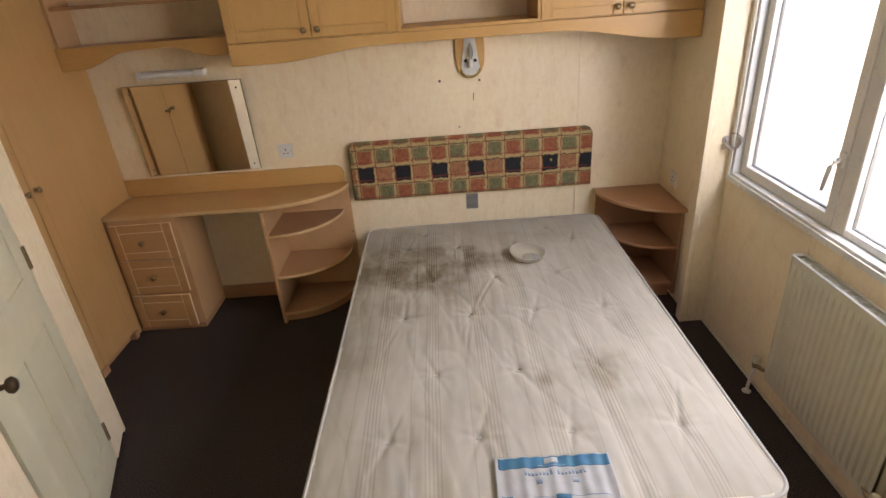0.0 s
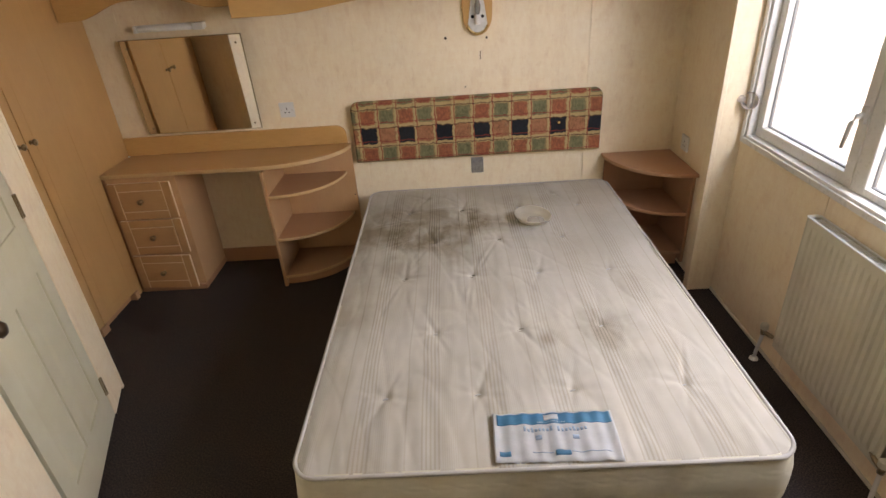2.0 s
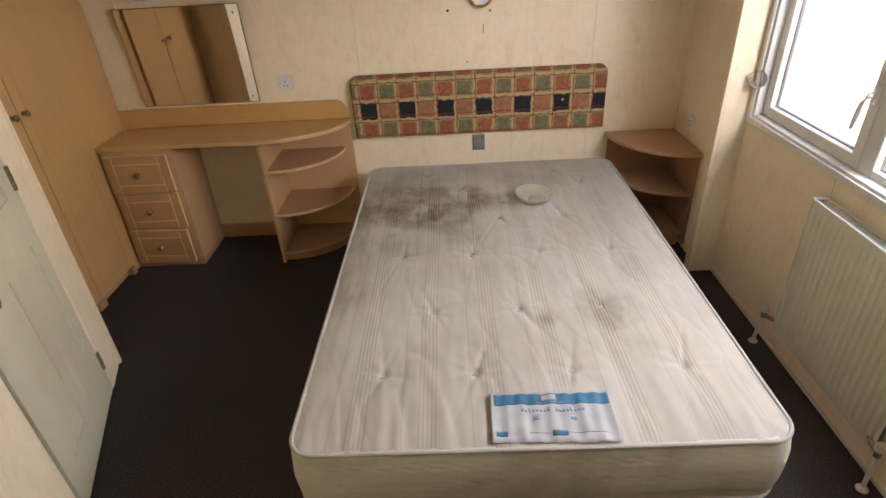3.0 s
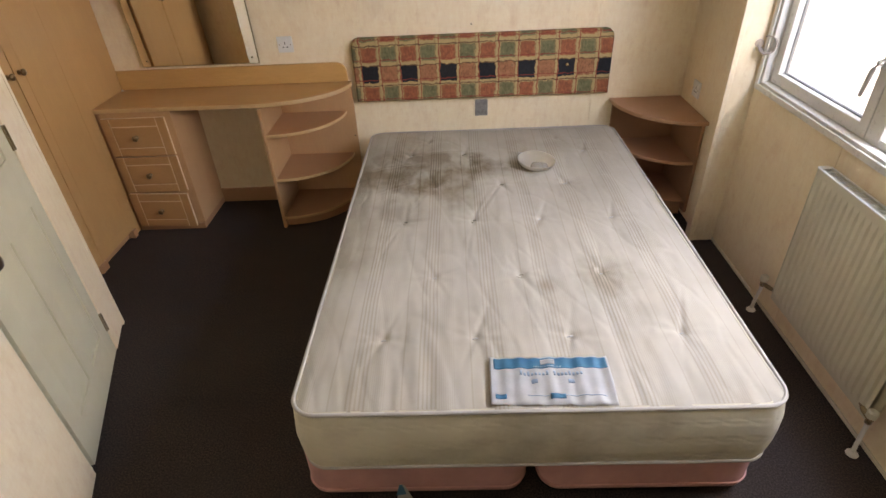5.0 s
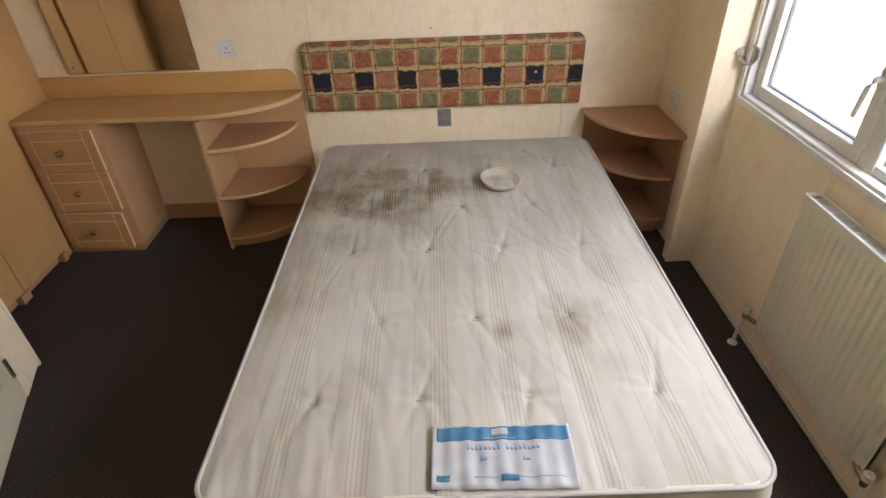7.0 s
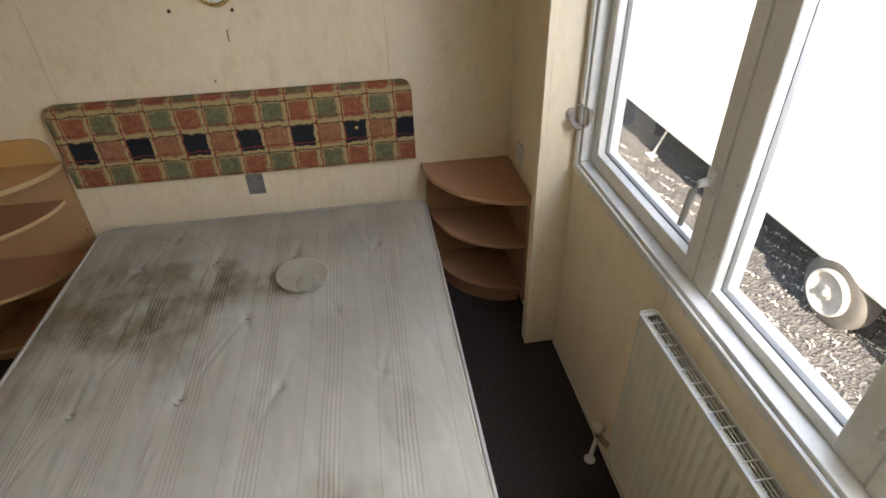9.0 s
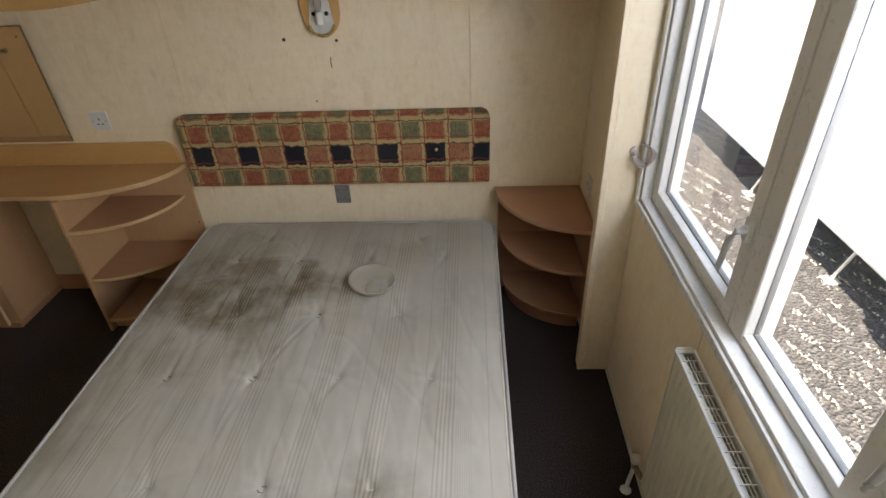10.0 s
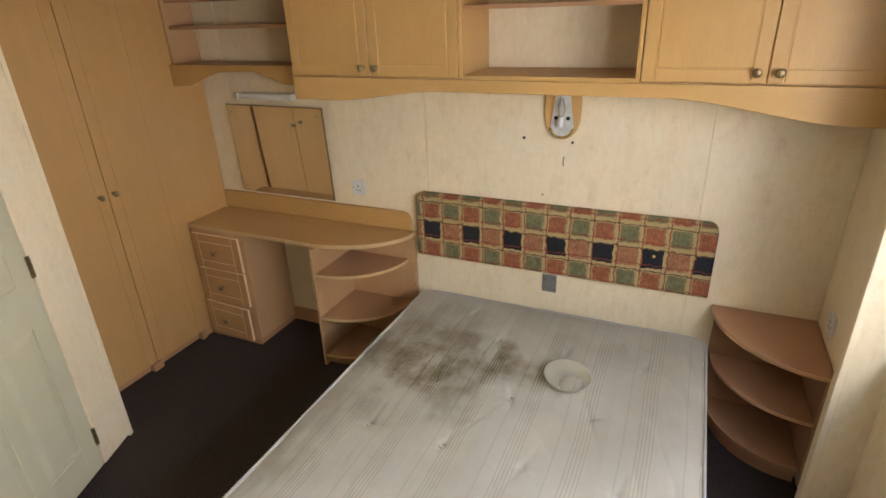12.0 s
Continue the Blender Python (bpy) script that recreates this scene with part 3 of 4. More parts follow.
# ---- mirror ----
mirror = thing("wall_mirror", (-0.765, YB - 0.016, 0.885), "rectangular frameless wall mirror above the dressing table", "mirror")
mirror.matrix_basis = pose(-0.765, YB - 0.009, 0.885, 2.4, 0, -0.4)
w2, hgt = 0.338, 0.528
part("backing", box((-w2, -0.006, 0), (w2, -0.001, hgt), 0.0), M_BRASS, mirror, "brown mirror edge")
part("glass", prism([(-w2 + 0.004, 0.004), (w2 - 0.004, 0.004), (w2 - 0.004, hgt - 0.004), (-w2 + 0.004, hgt - 0.004)], -0.010, -0.0065, 0, 1, "y"), M_MIRROR, mirror, "silvered mirror glass")
for x, z in ((-w2 + 0.035, 0.035), (w2 - 0.035, 0.035), (-w2 + 0.035, hgt - 0.045), (w2 - 0.035, hgt - 0.045)):
    part("screw_cap", lathe([(0.006, -0.0102), (0.006, -0.012), (0.004, -0.015), (0.001, -0.016)], 14, "y"), M_BRASS, mirror, smooth=True).location = (x, 0, z)

for x, z, d in ((-w2 + 0.05, hgt - 0.06, 0.022), (w2 - 0.05, hgt - 0.06, 0.027)):
    part("bracket", box((x - 0.012, -0.001, z - 0.012), (x + 0.012, d - 0.004, z + 0.012), 0.001), M_BRASS, mirror)

# strip light
strip = thing("strip_light", (-0.805, YB, 1.462), "slim white unlit strip light above the mirror", "strip light")
part("housing", box((-0.19, -0.022, -0.012), (0.19, -0.002, 0.018), 0.003, 2), M_WHITE, strip)
bm = lathe([(0.002, -0.150), (0.015, -0.149), (0.016, -0.146), (0.016, 0.150), (0.002, 0.151)], 18, "x")
o = part("diffuser", bm, M_WHITE, strip, "off-white tube cover", True)
o.location = (-0.02, -0.036, 0.0)
part("end_cap", box((0.132, -0.055, -0.018), (0.19, -0.021, 0.019), 0.004, 2), M_WHITE, strip)
part("end_cap", box((-0.19, -0.055, -0.018), (-0.172, -0.021, 0.019), 0.004, 2), M_WHITE, strip)


# ---- sockets ----
def socket(name, label, holes):
    s = thing(name, (0, 0, 0), label, "power socket")
    part("face_plate", box((-0.043, -0.010, -0.043), (0.043, 0.0, 0.043), 0.003, 2), M_WHITE, s)
    if holes:
        for x, z, a, b in ((0, 0.008, 0.0025, 0.006), (-0.011, -0.014, 0.005, 0.0025), (0.011, -0.014, 0.005, 0.0025)):
            part("pin_slot", box((x - a, -0.0106, z - b), (x + a, -0.0095, z + b), 0), M_DARK, s)
        for x in (-0.030, 0.030):
            part("screw", lathe([(0.0028, -0.0098), (0.0028, -0.0112), (0.0008, -0.0116)], 10, "y"), M_BRASS, s).location = (x, 0, 0)
        part("switch", box((0.004, -0.0135, 0.018), (0.016, -0.009, 0.035), 0.0015), M_WHITE, s)
    return s


s1 = socket("wall_socket", "white single switched power socket on the back wall", True)
s1.matrix_basis = pose(-0.266, YB, 0.977)
s2 = socket("wall_socket", "white power socket low on the alcove side wall", True)
s2.matrix_basis = pose(2.0, 3.495, 0.70, 0, 0, -90)

# ---- corner shelf unit ----
cs = thing("corner_shelf", (2.0, YB, 0), "red-brown quarter-round corner shelf unit with two open bays", "corner shelf unit")
part("top", prism([(-0.003, -0.003)] + arc(-0.003, -0.003, 0.412, 0.435, 180, 270, 22), 0.580, 0.600, 0.003, 2, edged=True), (M_CORNER, M_CORNER_EDGE), cs)
part("back_board", box((-0.395, -0.018, 0.0), (-0.019, -0.002, 0.579), 0.001), M_CORNER_UP, cs)
part("side_board", box((-0.018, -0.405, 0.04), (-0.002, -0.002, 0.579), 0.001), M_CORNER_UP, cs)
for z, rx, ry in ((0.352, 0.365, 0.375), (0.105, 0.360, 0.365)):
    part("shelf", prism([(-0.019, -0.019)] + arc(-0.019, -0.019, rx, ry, 180, 270, 18), z - 0.018, z, 0.002, edged=True), (M_CORNER, M_CORNER_EDGE), cs)
pts = arc(-0.019, -0.019, 0.335, 0.33, 180, 270, 14) + arc(-0.019, -0.019, 0.323, 0.318, 270, 180, 14)
part("kickboard", prism(pts, 0.0, 0.0865, 0), M_CORNER, cs)

# ---- overhead cupboards ----
YF = 3.375


def pelmet_edge(x0, x1, lo, hi, flat, run, n=40):
    """Lower outline of a pelmet: flat ends that rise in a curve to a level middle."""
    pts = []
    for k in range(n + 1):
        x = x0 + (x1 - x0) * k / n
        s = min((x - x0 - flat) / run, (x1 - flat - x) / (run * 1.0))
        s = max(0.0, min(1.0, s))
        pts.append((x, lo + (hi - lo) * s * s * (3 - 2 * s)))
    return pts


def cupboard(x0, x1):
    c = thing("overhead_cupboard", (x0, YF, 1.612), "maple overhead cupboard with two closed doors", "overhead cupboard", "overhead cupboards")
    w = x1 - x0
    part("body", box((0.001, 0.020, 0.0), (w - 0.001, YB - YF - 0.002, HC - 1.614), 0.001), M_WOOD, c)
    for k in range(2):
        d = routed("door", w / 2 - 0.004, HC - 1.625, 0.018, 0.045, M_WOOD, c)
        d.location = (0.002 + k * w / 2, 0.0, 0.006)
        knob(d, (w / 2 - 0.036 if k == 0 else 0.032, 0, 0.036))
    return c


cupboard(-0.355, 0.488)
cupboard(1.195, 1.995)
op = thing("open_overhead_shelf", (0.488, YF, 1.612), "open maple shelf bay between the overhead cupboards", "overhead shelf")
W = 1.195 - 0.488
part("side_board", box((0.001, 0.0, 0.0), (0.017, 0.322, HC - 1.614), 0.001), M_WOOD, op)
part("side_board", box((W - 0.017, 0.0, 0.0), (W - 0.001, 0.322, HC - 1.614), 0.001), M_WOOD, op)
part("bottom_board", box((0.018, 0.0, 0.0), (W - 0.018, 0.322, 0.016), 0.001), M_RAIL, op)
part("shelf", box((0.018, 0.01, 0.262), (W - 0.018, 0.322, 0.278), 0.001), M_WOODX, op)
pel = thing("pelmet", (0, YF, 0), "long arched maple pelmet under the overhead cupboards", "pelmet")
lowline = []
for k in range(61):
    x = -0.355 + 2.35 * k / 60
    a = max(0.0, min(1.0, (x + 0.15) / 0.55))
    b = max(0.0, min(1.0, (1.88 - x) / 0.60))
    a, b = a * a * (3 - 2 * a), b * b * (3 - 2 * b)
    lowline.append((x, min(1.508 + 0.052 * a, 1.487 + 0.073 * b)))
part("board", prism(lowline + [(1.995, 1.611), (-0.355, 1.611)], 0.0, 0.018, 0.002, 1, "y"), M_RAIL, pel)
part("return_board", box((-0.355, 0.019, 1.508), (-0.339, 0.322, 1.611), 0.001), M_WOODX, pel)

# open corner shelves by the wardrobe
ls = thing("open_wall_shelves", (XW, 3.50, 1.53), "open maple wall shelves with an arched front rail", "wall shelves")
LW = -0.357 - XW
part("side_board", box((0.002, 0.0, 0.10), (0.018, 0.198, HC - 1.532), 0.001), M_INNER, ls)
for z in (0.108, 0.298, 0.43):
    part("shelf", box((0.019, 0.02 if z > 0.2 else 0.0, z - 0.008), (LW - 0.001, 0.198, z + 0.008), 0.001), M_WOODX, ls)
low = pelmet_edge(0.003, LW - 0.002, 0.0, 0.068, 0.10, 0.26, 40)
part("rail", prism([(x, z + 0.03 * x / LW) for x, z in low] + [(LW - 0.002, 0.118), (0.003, 0.115)], -0.019, -0.001, 0.002, 1, "y"), M_RAIL, ls)

# ---- headboard ----
hb = thing("headboard", (0.105, 3.697, 0.641), "padded headboard in red, green and navy patchwork check", "headboard")
HW, HH = 1.455, 0.358
out = rounded(HW, HH, 0.045, 8, HW / 2, HH / 2, (0, 1, 1, 0))
bm = bmesh.new()
rings = []
for inset, y in ((0.0, -0.002), (0.0, -0.030), (0.004, -0.038), (0.012, -0.042)):
    sx, sz = (HW - 2 * inset) / HW, (HH - 2 * inset) / HH
    rings.append([bm.verts.new(((x - HW / 2) * sx + HW / 2, y, (z - HH / 2) * sz + HH / 2)) for x, z in out])
for p, q in zip(rings, rings[1:]):
    for k in range(len(p)):
        bm.faces.new((p[k], p[(k + 1) % len(p)], q[(k + 1) % len(p)], q[k]))
bm.faces.new(rings[0]), bm.faces.new(rings[-1])
bmesh.ops.recalc_face_normals(bm, faces=bm.faces)
part("pad", bm, M_CLOTH, hb, smooth=False)
for x, z, mt, lb in ((0.253, 0.175, M_CLOTH, "rust cloth button"), (0.90, 0.185, M_CLOTH, "rust cloth button"), (1.207, 0.175, M_GOLD, "brass button")):
    part("button", lathe([(0.010, 0.0), (0.010, -0.003), (0.006, -0.006), (0.001, -0.007)], 14, "y"), plain("rust button", (0.34, 0.16, 0.08), 0.6) if mt is M_CLOTH else M_GOLD, hb, lb, True).location = (x, -0.042, z)

# ---- wall light ----
wl = thing("wall_light", (0.857, YB, 1.317), "broken wall light with a bare bulb on a maple plaque", "wall light")


def drop(w, h, r, n=16):
    """A teardrop outline: a round foot of radius r, sides to width w at the top."""
    pts = [(r * math.cos(radians(a)), r + r * math.sin(radians(a))) for a in [-180 + 180 * k / n for k in range(n + 1)]]
    return pts + [(w / 2, h), (-w / 2, h)]


pts = []
for k in range(25):
    a = radians(-180 + 180 * k / 24)
    pts.append((0.080 * math.cos(a), 0.105 + 0.105 * math.sin(a)))
pts += [(0.082, 0.16), (0.078, 0.22), (-0.078, 0.22), (-0.082, 0.16)]
part("plaque", prism(pts, -0.018, -0.001, 0.004, 2, "y"), M_WOOD, wl, "maple back plaque")
part("plate", prism([(x, z + 0.012) for x, z in drop(0.045, 0.25, 0.052)], -0.026, -0.0185, 0.002, 1, "y"), M_STEEL, wl, "bare metal plate")
rim = [(0.054 * math.cos(radians(a)), -0.027, 0.066 + 0.054 * math.sin(radians(a))) for a in range(-165, -14, 10)]
part("rim", tube(rim, 0.0065, 8), M_GOLD, wl, "polished brass rim", True)
for x in (-0.027, 0.027):
    part("fixing_hole", lathe([(0.009, -0.0262), (0.009, -0.0275)], 12, "y"), M_DARK, wl, "dark screw hole").location = (x, 0, 0.098)
part("lamp_holder", lathe([(0.014, 0.060), (0.015, 0.065), (0.015, 0.105), (0.012, 0.110)], 16), M_WHITE, wl, "white bulb holder", True).location = (0, -0.045, 0)
part("bulb", lathe([(0.009, 0.108), (0.012, 0.118), (0.0165, 0.140), (0.0155, 0.158), (0.009, 0.180), (0.003, 0.192), (0.001, 0.194)], 16), M_BULB, wl, "unlit candle bulb", True).location = (0, -0.045, 0)
part("bracket", box((-0.006, -0.045, 0.070), (0.006, -0.025, 0.082), 0.001), M_STEEL, wl)

# marks on the back wall
M_RUST = plain("rusty iron", (0.06, 0.035, 0.02), 0.7)
for x, z, r in ((0.678, 1.312, 0.0075), (0.905, 1.303, 0.0065), (0.777, 1.043, 0.004)):
    sc = part("wall_screw", lathe([(r, 0.0), (r, -0.002), (r * 0.6, -0.004), (0.001, -0.0045)], 10, "y"), M_RUST, label="old dark screw remaining in the papered back wall")
    sc.location = (x, YB, z)
    tagged(sc, category="screw")
crack = part("wall_scratch", prism([(0, 0), (0.005, 0.0), (0.003, 0.02), (0.006, 0.045), (0.001, 0.045), (-0.002, 0.018)], -0.0008, 0.0, 0, 1, "y"), plain("torn paper", (0.22, 0.14, 0.08), 0.8), label="thin torn scratch in the wallpaper below the lamp")
crack.location = (0.866, YB, 1.19)
tagged(crack, category="scratch", kind="structure")

# grey plate below the headboard
vp = thing("blanking_plate", (0.794, YB, 0.522), "small grey scuffed plate below the headboard", "wall plate")
part("plate", box((0, -0.006, 0), (0.074, 0, 0.098), 0.002), M_GREY, vp)
for k in range(6):
    part("ridge", box((0.010 + 0.0095 * k, -0.0075, 0.012), (0.014 + 0.0095 * k, -0.0055, 0.086), 0), M_GREY, vp)

# ---- divan base ----
BX0, BX1, BY0, BY1 = 0.186, 1.578, 1.522, 3.566


def divan(x0, x1, label):
    b = thing("divan_base", ((x0 + x1) / 2, (BY0 + BY1) / 2 + 0.012, 0), label, "divan base", "halves of the divan base")
    w, l = x1 - x0, BY1 - BY0 - 0.05
    bm = prism(rounded(w, l, 0.07, 8), 0.040, 0.235, 0.022, 3)
    part("box", bm, M_PINK, b, smooth=True)
    seam = [(x, y, 0.072) for x, y in rounded(w + 0.002, l + 0.002, 0.07, 8)]
    part("piping", tube(seam, 0.0035, 6, True), M_PINK, b, smooth=True)
    for sx in (-1, 1):
        for sy in (-1, 1):
            o = part("foot", lathe([(0.02, 0.0), (0.022, 0.004), (0.022, 0.05), (0.02, 0.056)], 14), M_RUBBER, b, "black plastic foot", True)
            o.location = (sx * (w / 2 - 0.09), sy * (l / 2 - 0.1), 0)
    return b


divan(0.158, 0.872, "faded pink padded half of the divan base")
divan(0.912, 1.590, "faded pink padded half of the divan base")

# ---- mattress ----
mat = thing("mattress", ((BX0 + BX1) / 2, (BY0 + BY1) / 2, 0.237), "stained cream striped double mattress with tufted top", "mattress")
MX, MY = mat.location.x, mat.location.y
mw, ml, mh = BX1 - BX0, BY1 - BY0, 0.250
TUFTS = [(x, y) for y, xs in ((1.818, (0.424, 0.720, 1.022, 1.374)), (2.144, (0.580, 0.899, 1.195)), (2.545, (0.443, 0.740, 1.025, 1.330)), (2.87, (0.570, 0.885, 1.190)),
                              (3.235, (0.43, 0.715, 1.02, 1.345)), (3.41, (0.52, 1.23))) for x in xs]
FOLDS = ((0.885, 2.87, 0.760, 2.56, 0.005), (0.715, 3.235, 0.70, 2.90, 0.004), (0.740, 2.545, 0.700, 2.20, 0.004), (0.443, 2.545, 0.36, 2.25, 0.004), (0.570, 2.87, 0.46, 2.60, 0.003),
         (0.50, 3.22, 0.80, 3.27, 0.004), (0.75, 3.10, 1.00, 3.02, 0.003), (0.24, 3.05, 0.50, 3.12, 0.004), (1.20, 2.56, 1.33, 2.40, 0.003), (1.374, 1.818, 1.45, 2.05, 0.004), (1.195, 2.144, 1.22, 2.36, 0.003),
         (1.00, 3.30, 1.04, 3.05, 0.003), (0.60, 3.42, 0.70, 3.30, 0.004), (0.30, 2.80, 0.52, 2.92, 0.003))
NX, NY = 200, 280
RC = 0.075
bm = bmesh.new()
grid = []
for j in range(NY + 1):
    row = []
    for i in range(NX + 1):
        u, v = -1 + 2 * i / NX, -1 + 2 * j / NY
        x, y = u * (mw / 2 - 0.004), v * (ml / 2 - 0.004)
        # pull the square's corners in to a rounded outline
        ax, ay = max(0, abs(x) - (mw / 2 - RC)), max(0, abs(y) - (ml / 2 - RC))
        if ax > 0 and ay > 0:
            m_, d_ = max(ax, ay), math.hypot(ax, ay)
            f_ = m_ / d_
            x = math.copysign(mw / 2 - RC + ax * f_, x)
            y = math.copysign(ml / 2 - RC + ay * f_, y)
        px, py = x + MX, y + MY
        edge = min(mw / 2 - abs(x), ml / 2 - abs(y))
        z = mh - 0.006 + 0.014 * (1 - math.exp(-max(edge, 0) / 0.06))
        for tx, ty in TUFTS:
            dx, dy = px - tx, py - ty
            r = math.hypot(dx, dy)
            if r < 0.3:
                z -= 0.010 * math.exp(-((r / 0.018) ** 2)) + 0.007 * math.exp(-((r / 0.085) ** 2))
                lean = 0.35 * math.sin(tx * 40 + ty * 9)
                z -= 0.0042 * math.exp(-(((dx - lean * dy) / 0.009) ** 2)) * math.exp(-((dy / 0.11) ** 2))
                z -= 0.0018 * math.exp(-(((dy + lean * dx) / 0.012) ** 2)) * math.exp(-((dx / 0.09) ** 2))
                ang = math.atan2(dy, dx)
                z += 0.0008 * math.sin(ang * 7 + tx * 30 + ty * 17) * math.exp(-(((r - 0.05) / 0.035) ** 2))
        z += 0.004 * noise.noise((px * 5, py * 3, 0.3)) + 0.0030 * noise.noise((px * 20, py * 3.0, 2.0)) + 0.0014 * noise.noise((px * 40, py * 12, 4.0))
        ridge = abs(noise.noise((px * 9 + py * 2.5, py * 2.2, 9.0)))
        z -= 0.0016 * math.exp(-((ridge / 0.04) ** 2))
        for ax_, ay_, bx_, by_, dep in FOLDS:
            fx_, fy_ = bx_ - ax_, by_ - ay_
            q = max(0.0, min(1.0, ((px - ax_) * fx_ + (py - ay_) * fy_) / (fx_ * fx_ + fy_ * fy_)))
            gap_ = math.hypot(px - ax_ - q * fx_, py - ay_ - q * fy_)
            if gap_ < 0.06:
                z += 0.36 * dep * (math.exp(-(((gap_ - 0.012) / 0.010) ** 2)) - 1.2 * math.exp(-((gap_ / 0.007) ** 2))) * (0.25 + 0.75 * math.sin(math.pi * q))
        if v < -0.8:
            z += 0.004 * noise.noise((px * 30, py * 3, 7.0)) * min(1, (-0.8 - v) / 0.12)
        row.append(bm.verts.new((x, y, z)))
    grid.append(row)
for j in range(NY):
    for i in range(NX):
        bm.faces.new((grid[j][i], grid[j][i + 1], grid[j + 1][i + 1], grid[j + 1][i]))
part("top_cover", bm, M_TICK, mat, smooth=True)
outline = rounded(mw, ml, RC, 10)


def dense(pts, step=0.03):
    res = []
    for a, b in zip(pts, pts[1:] + pts[:1]):
        n = max(1, int(math.dist(a, b) / step))
        res += [(a[0] + (b[0] - a[0]) * k / n, a[1] + (b[1] - a[1]) * k / n) for k in range(n)]
    return res


ol = dense(outline)
bm = bmesh.new()
prev = None
levels = [(0.0, 0.0), (0.0, 0.006), (0.006, 0.03), (0.011, 0.08), (0.013, 0.13), (0.011, 0.18), (0.005, 0.225), (0.0, 0.243), (-0.01, 0.246)]
for off, z in levels:
    ringv = []
    for x, y in ol:
        d = Vector((x, y, 0)).normalized()
        bulge = off + (0.003 * noise.noise((x * 6, y * 6, z * 14)) if 0 < z < 0.24 else 0)
        ringv.append(bm.verts.new((x * (1 + bulge / (mw / 2)), y * (1 + bulge / (ml / 2)), z)))
    if prev:
        for k in range(len(ringv)):
            j = (k + 1) % len(ringv)
            bm.faces.new((prev[k], prev[j], ringv[j], ringv[k]))
    else:
        bm.faces.new(ringv[::-1])
    prev = ringv
part("border", bm, M_BORDER, mat, "cream-green quilted mattress border", True)
for z, inset in ((0.244, 0.0), (0.006, 0.0)):
    pts = [(x * (1 + 0.003 / mw), y * (1 + 0.003 / ml), z + 0.002 * noise.noise((x * 4, y * 4, z))) for x, y in ol]
    part("piping", tube(pts, 0.0065, 8, True), M_PIPING, mat, smooth=True)
RING = {(0.443, 2.545), (0.740, 2.545), (0.899, 2.144), (0.570, 2.87), (0.885, 2.87), (0.715, 3.235)}
for k, (tx, ty) in enumerate(TUFTS[:-2]):
    if (tx, ty) in RING:
        pts = [(0.014 * math.cos(a), 0.010 * math.sin(a), 0.003 * math.sin(2 * a)) for a in [2 * math.pi * q / 14 for q in range(14)]]
        bm = tube(pts, 0.0022, 6, True)
    else:
        bm = tube([(-0.012, -0.004, 0), (0.0, 0.001, 0.002), (0.012, 0.004, 0)], 0.002, 6)
    o = part("tuft", bm, M_ELASTIC if (tx, ty) in RING else M_TAG, mat, smooth=True)
    o.location = (tx - MX, ty - MY, mh - 0.0115)

# sewn label on the foot end
LZ = mh + 0.0005
lab = part("sewn_label", bmesh.new(), M_TAG, mat, "white satin label with a blue band")
bm = bmesh.new()
C = [Vector((0.752, 1.538)), Vector((1.104, 1.530)), Vector((1.107, 1.704)), Vector((0.757, 1.708))]


def lab_at(u, v, lift=0.0):
    p = (C[0] * (1 - u) + C[1] * u) * (1 - v) + (C[3] * (1 - u) + C[2] * u) * v
    wz = 0.0024 * math.sin(u * 23 + v * 3 + 2 * math.sin(v * 4)) * (1 - 0.5 * v) + 0.0018 * math.sin(u * 51 + 1) + 0.001 * noise.noise((u * 6, v * 6, 1))
    rise = 0.014 * (1 - math.exp(-max(p.y - BY0, 0) / 0.06))
    return (p.x - MX, p.y - MY, LZ + rise + wz + lift)


def lab_patch(u0, v0, u1, v1, lift, nu=60, nv=12):
    bm = bmesh.new()
    g = [[bm.verts.new(lab_at(u0 + (u1 - u0) * i / nu, v0 + (v1 - v0) * j / nv, lift)) for i in range(nu + 1)] for j in range(nv + 1)]
    for j in range(nv):
        for i in range(nu):
            bm.faces.new((g[j][i], g[j][i + 1], g[j + 1][i + 1], g[j + 1][i]))
    lower = bmesh.ops.extrude_face_region(bm, geom=bm.faces[:])
    for v in lower["geom"]:
        if isinstance(v, bmesh.types.BMVert):
            v.co.z -= 0.0012
    bmesh.ops.recalc_face_normals(bm, faces=bm.faces)
    return bm


bpy.data.objects.remove(lab)
lab = part("sewn_label", lab_patch(0, 0, 1, 1, 0), M_TAG, mat, "white satin label with a blue band", True)
part("band", lab_patch(0.035, 0.74, 0.985, 0.97, 0.0013), M_BLUE, lab, "blue printed band", True)
part("emblem", lab_patch(0.43, 0.82, 0.55, 0.94, 0.0022, 16, 4), M_TAG, lab, smooth=True)
for u0, u1, v0, v1 in ((0.37, 0.60, 0.765, 0.785), (0.34, 0.39, 0.42, 0.50), (0.64, 0.69, 0.42, 0.50), (0.30, 0.47, 0.17, 0.18), (0.58, 0.93, 0.17, 0.18)):
    part("print_bar", lab_patch(u0, v0, u1, v1, 0.0013, 16, 2), M_INK if v0 < 0.7 else M_TAG, lab, smooth=True)
for k in range(17):
    if k != 8:
        u0, tall = 0.25 + 0.031 * k, 0.095 if k in (0, 2, 7, 9, 13) else 0.06
        part("print_bar", lab_patch(u0, 0.585, u0 + 0.019, 0.585 + tall, 0.0013, 3, 2), M_INK, lab, smooth=True)
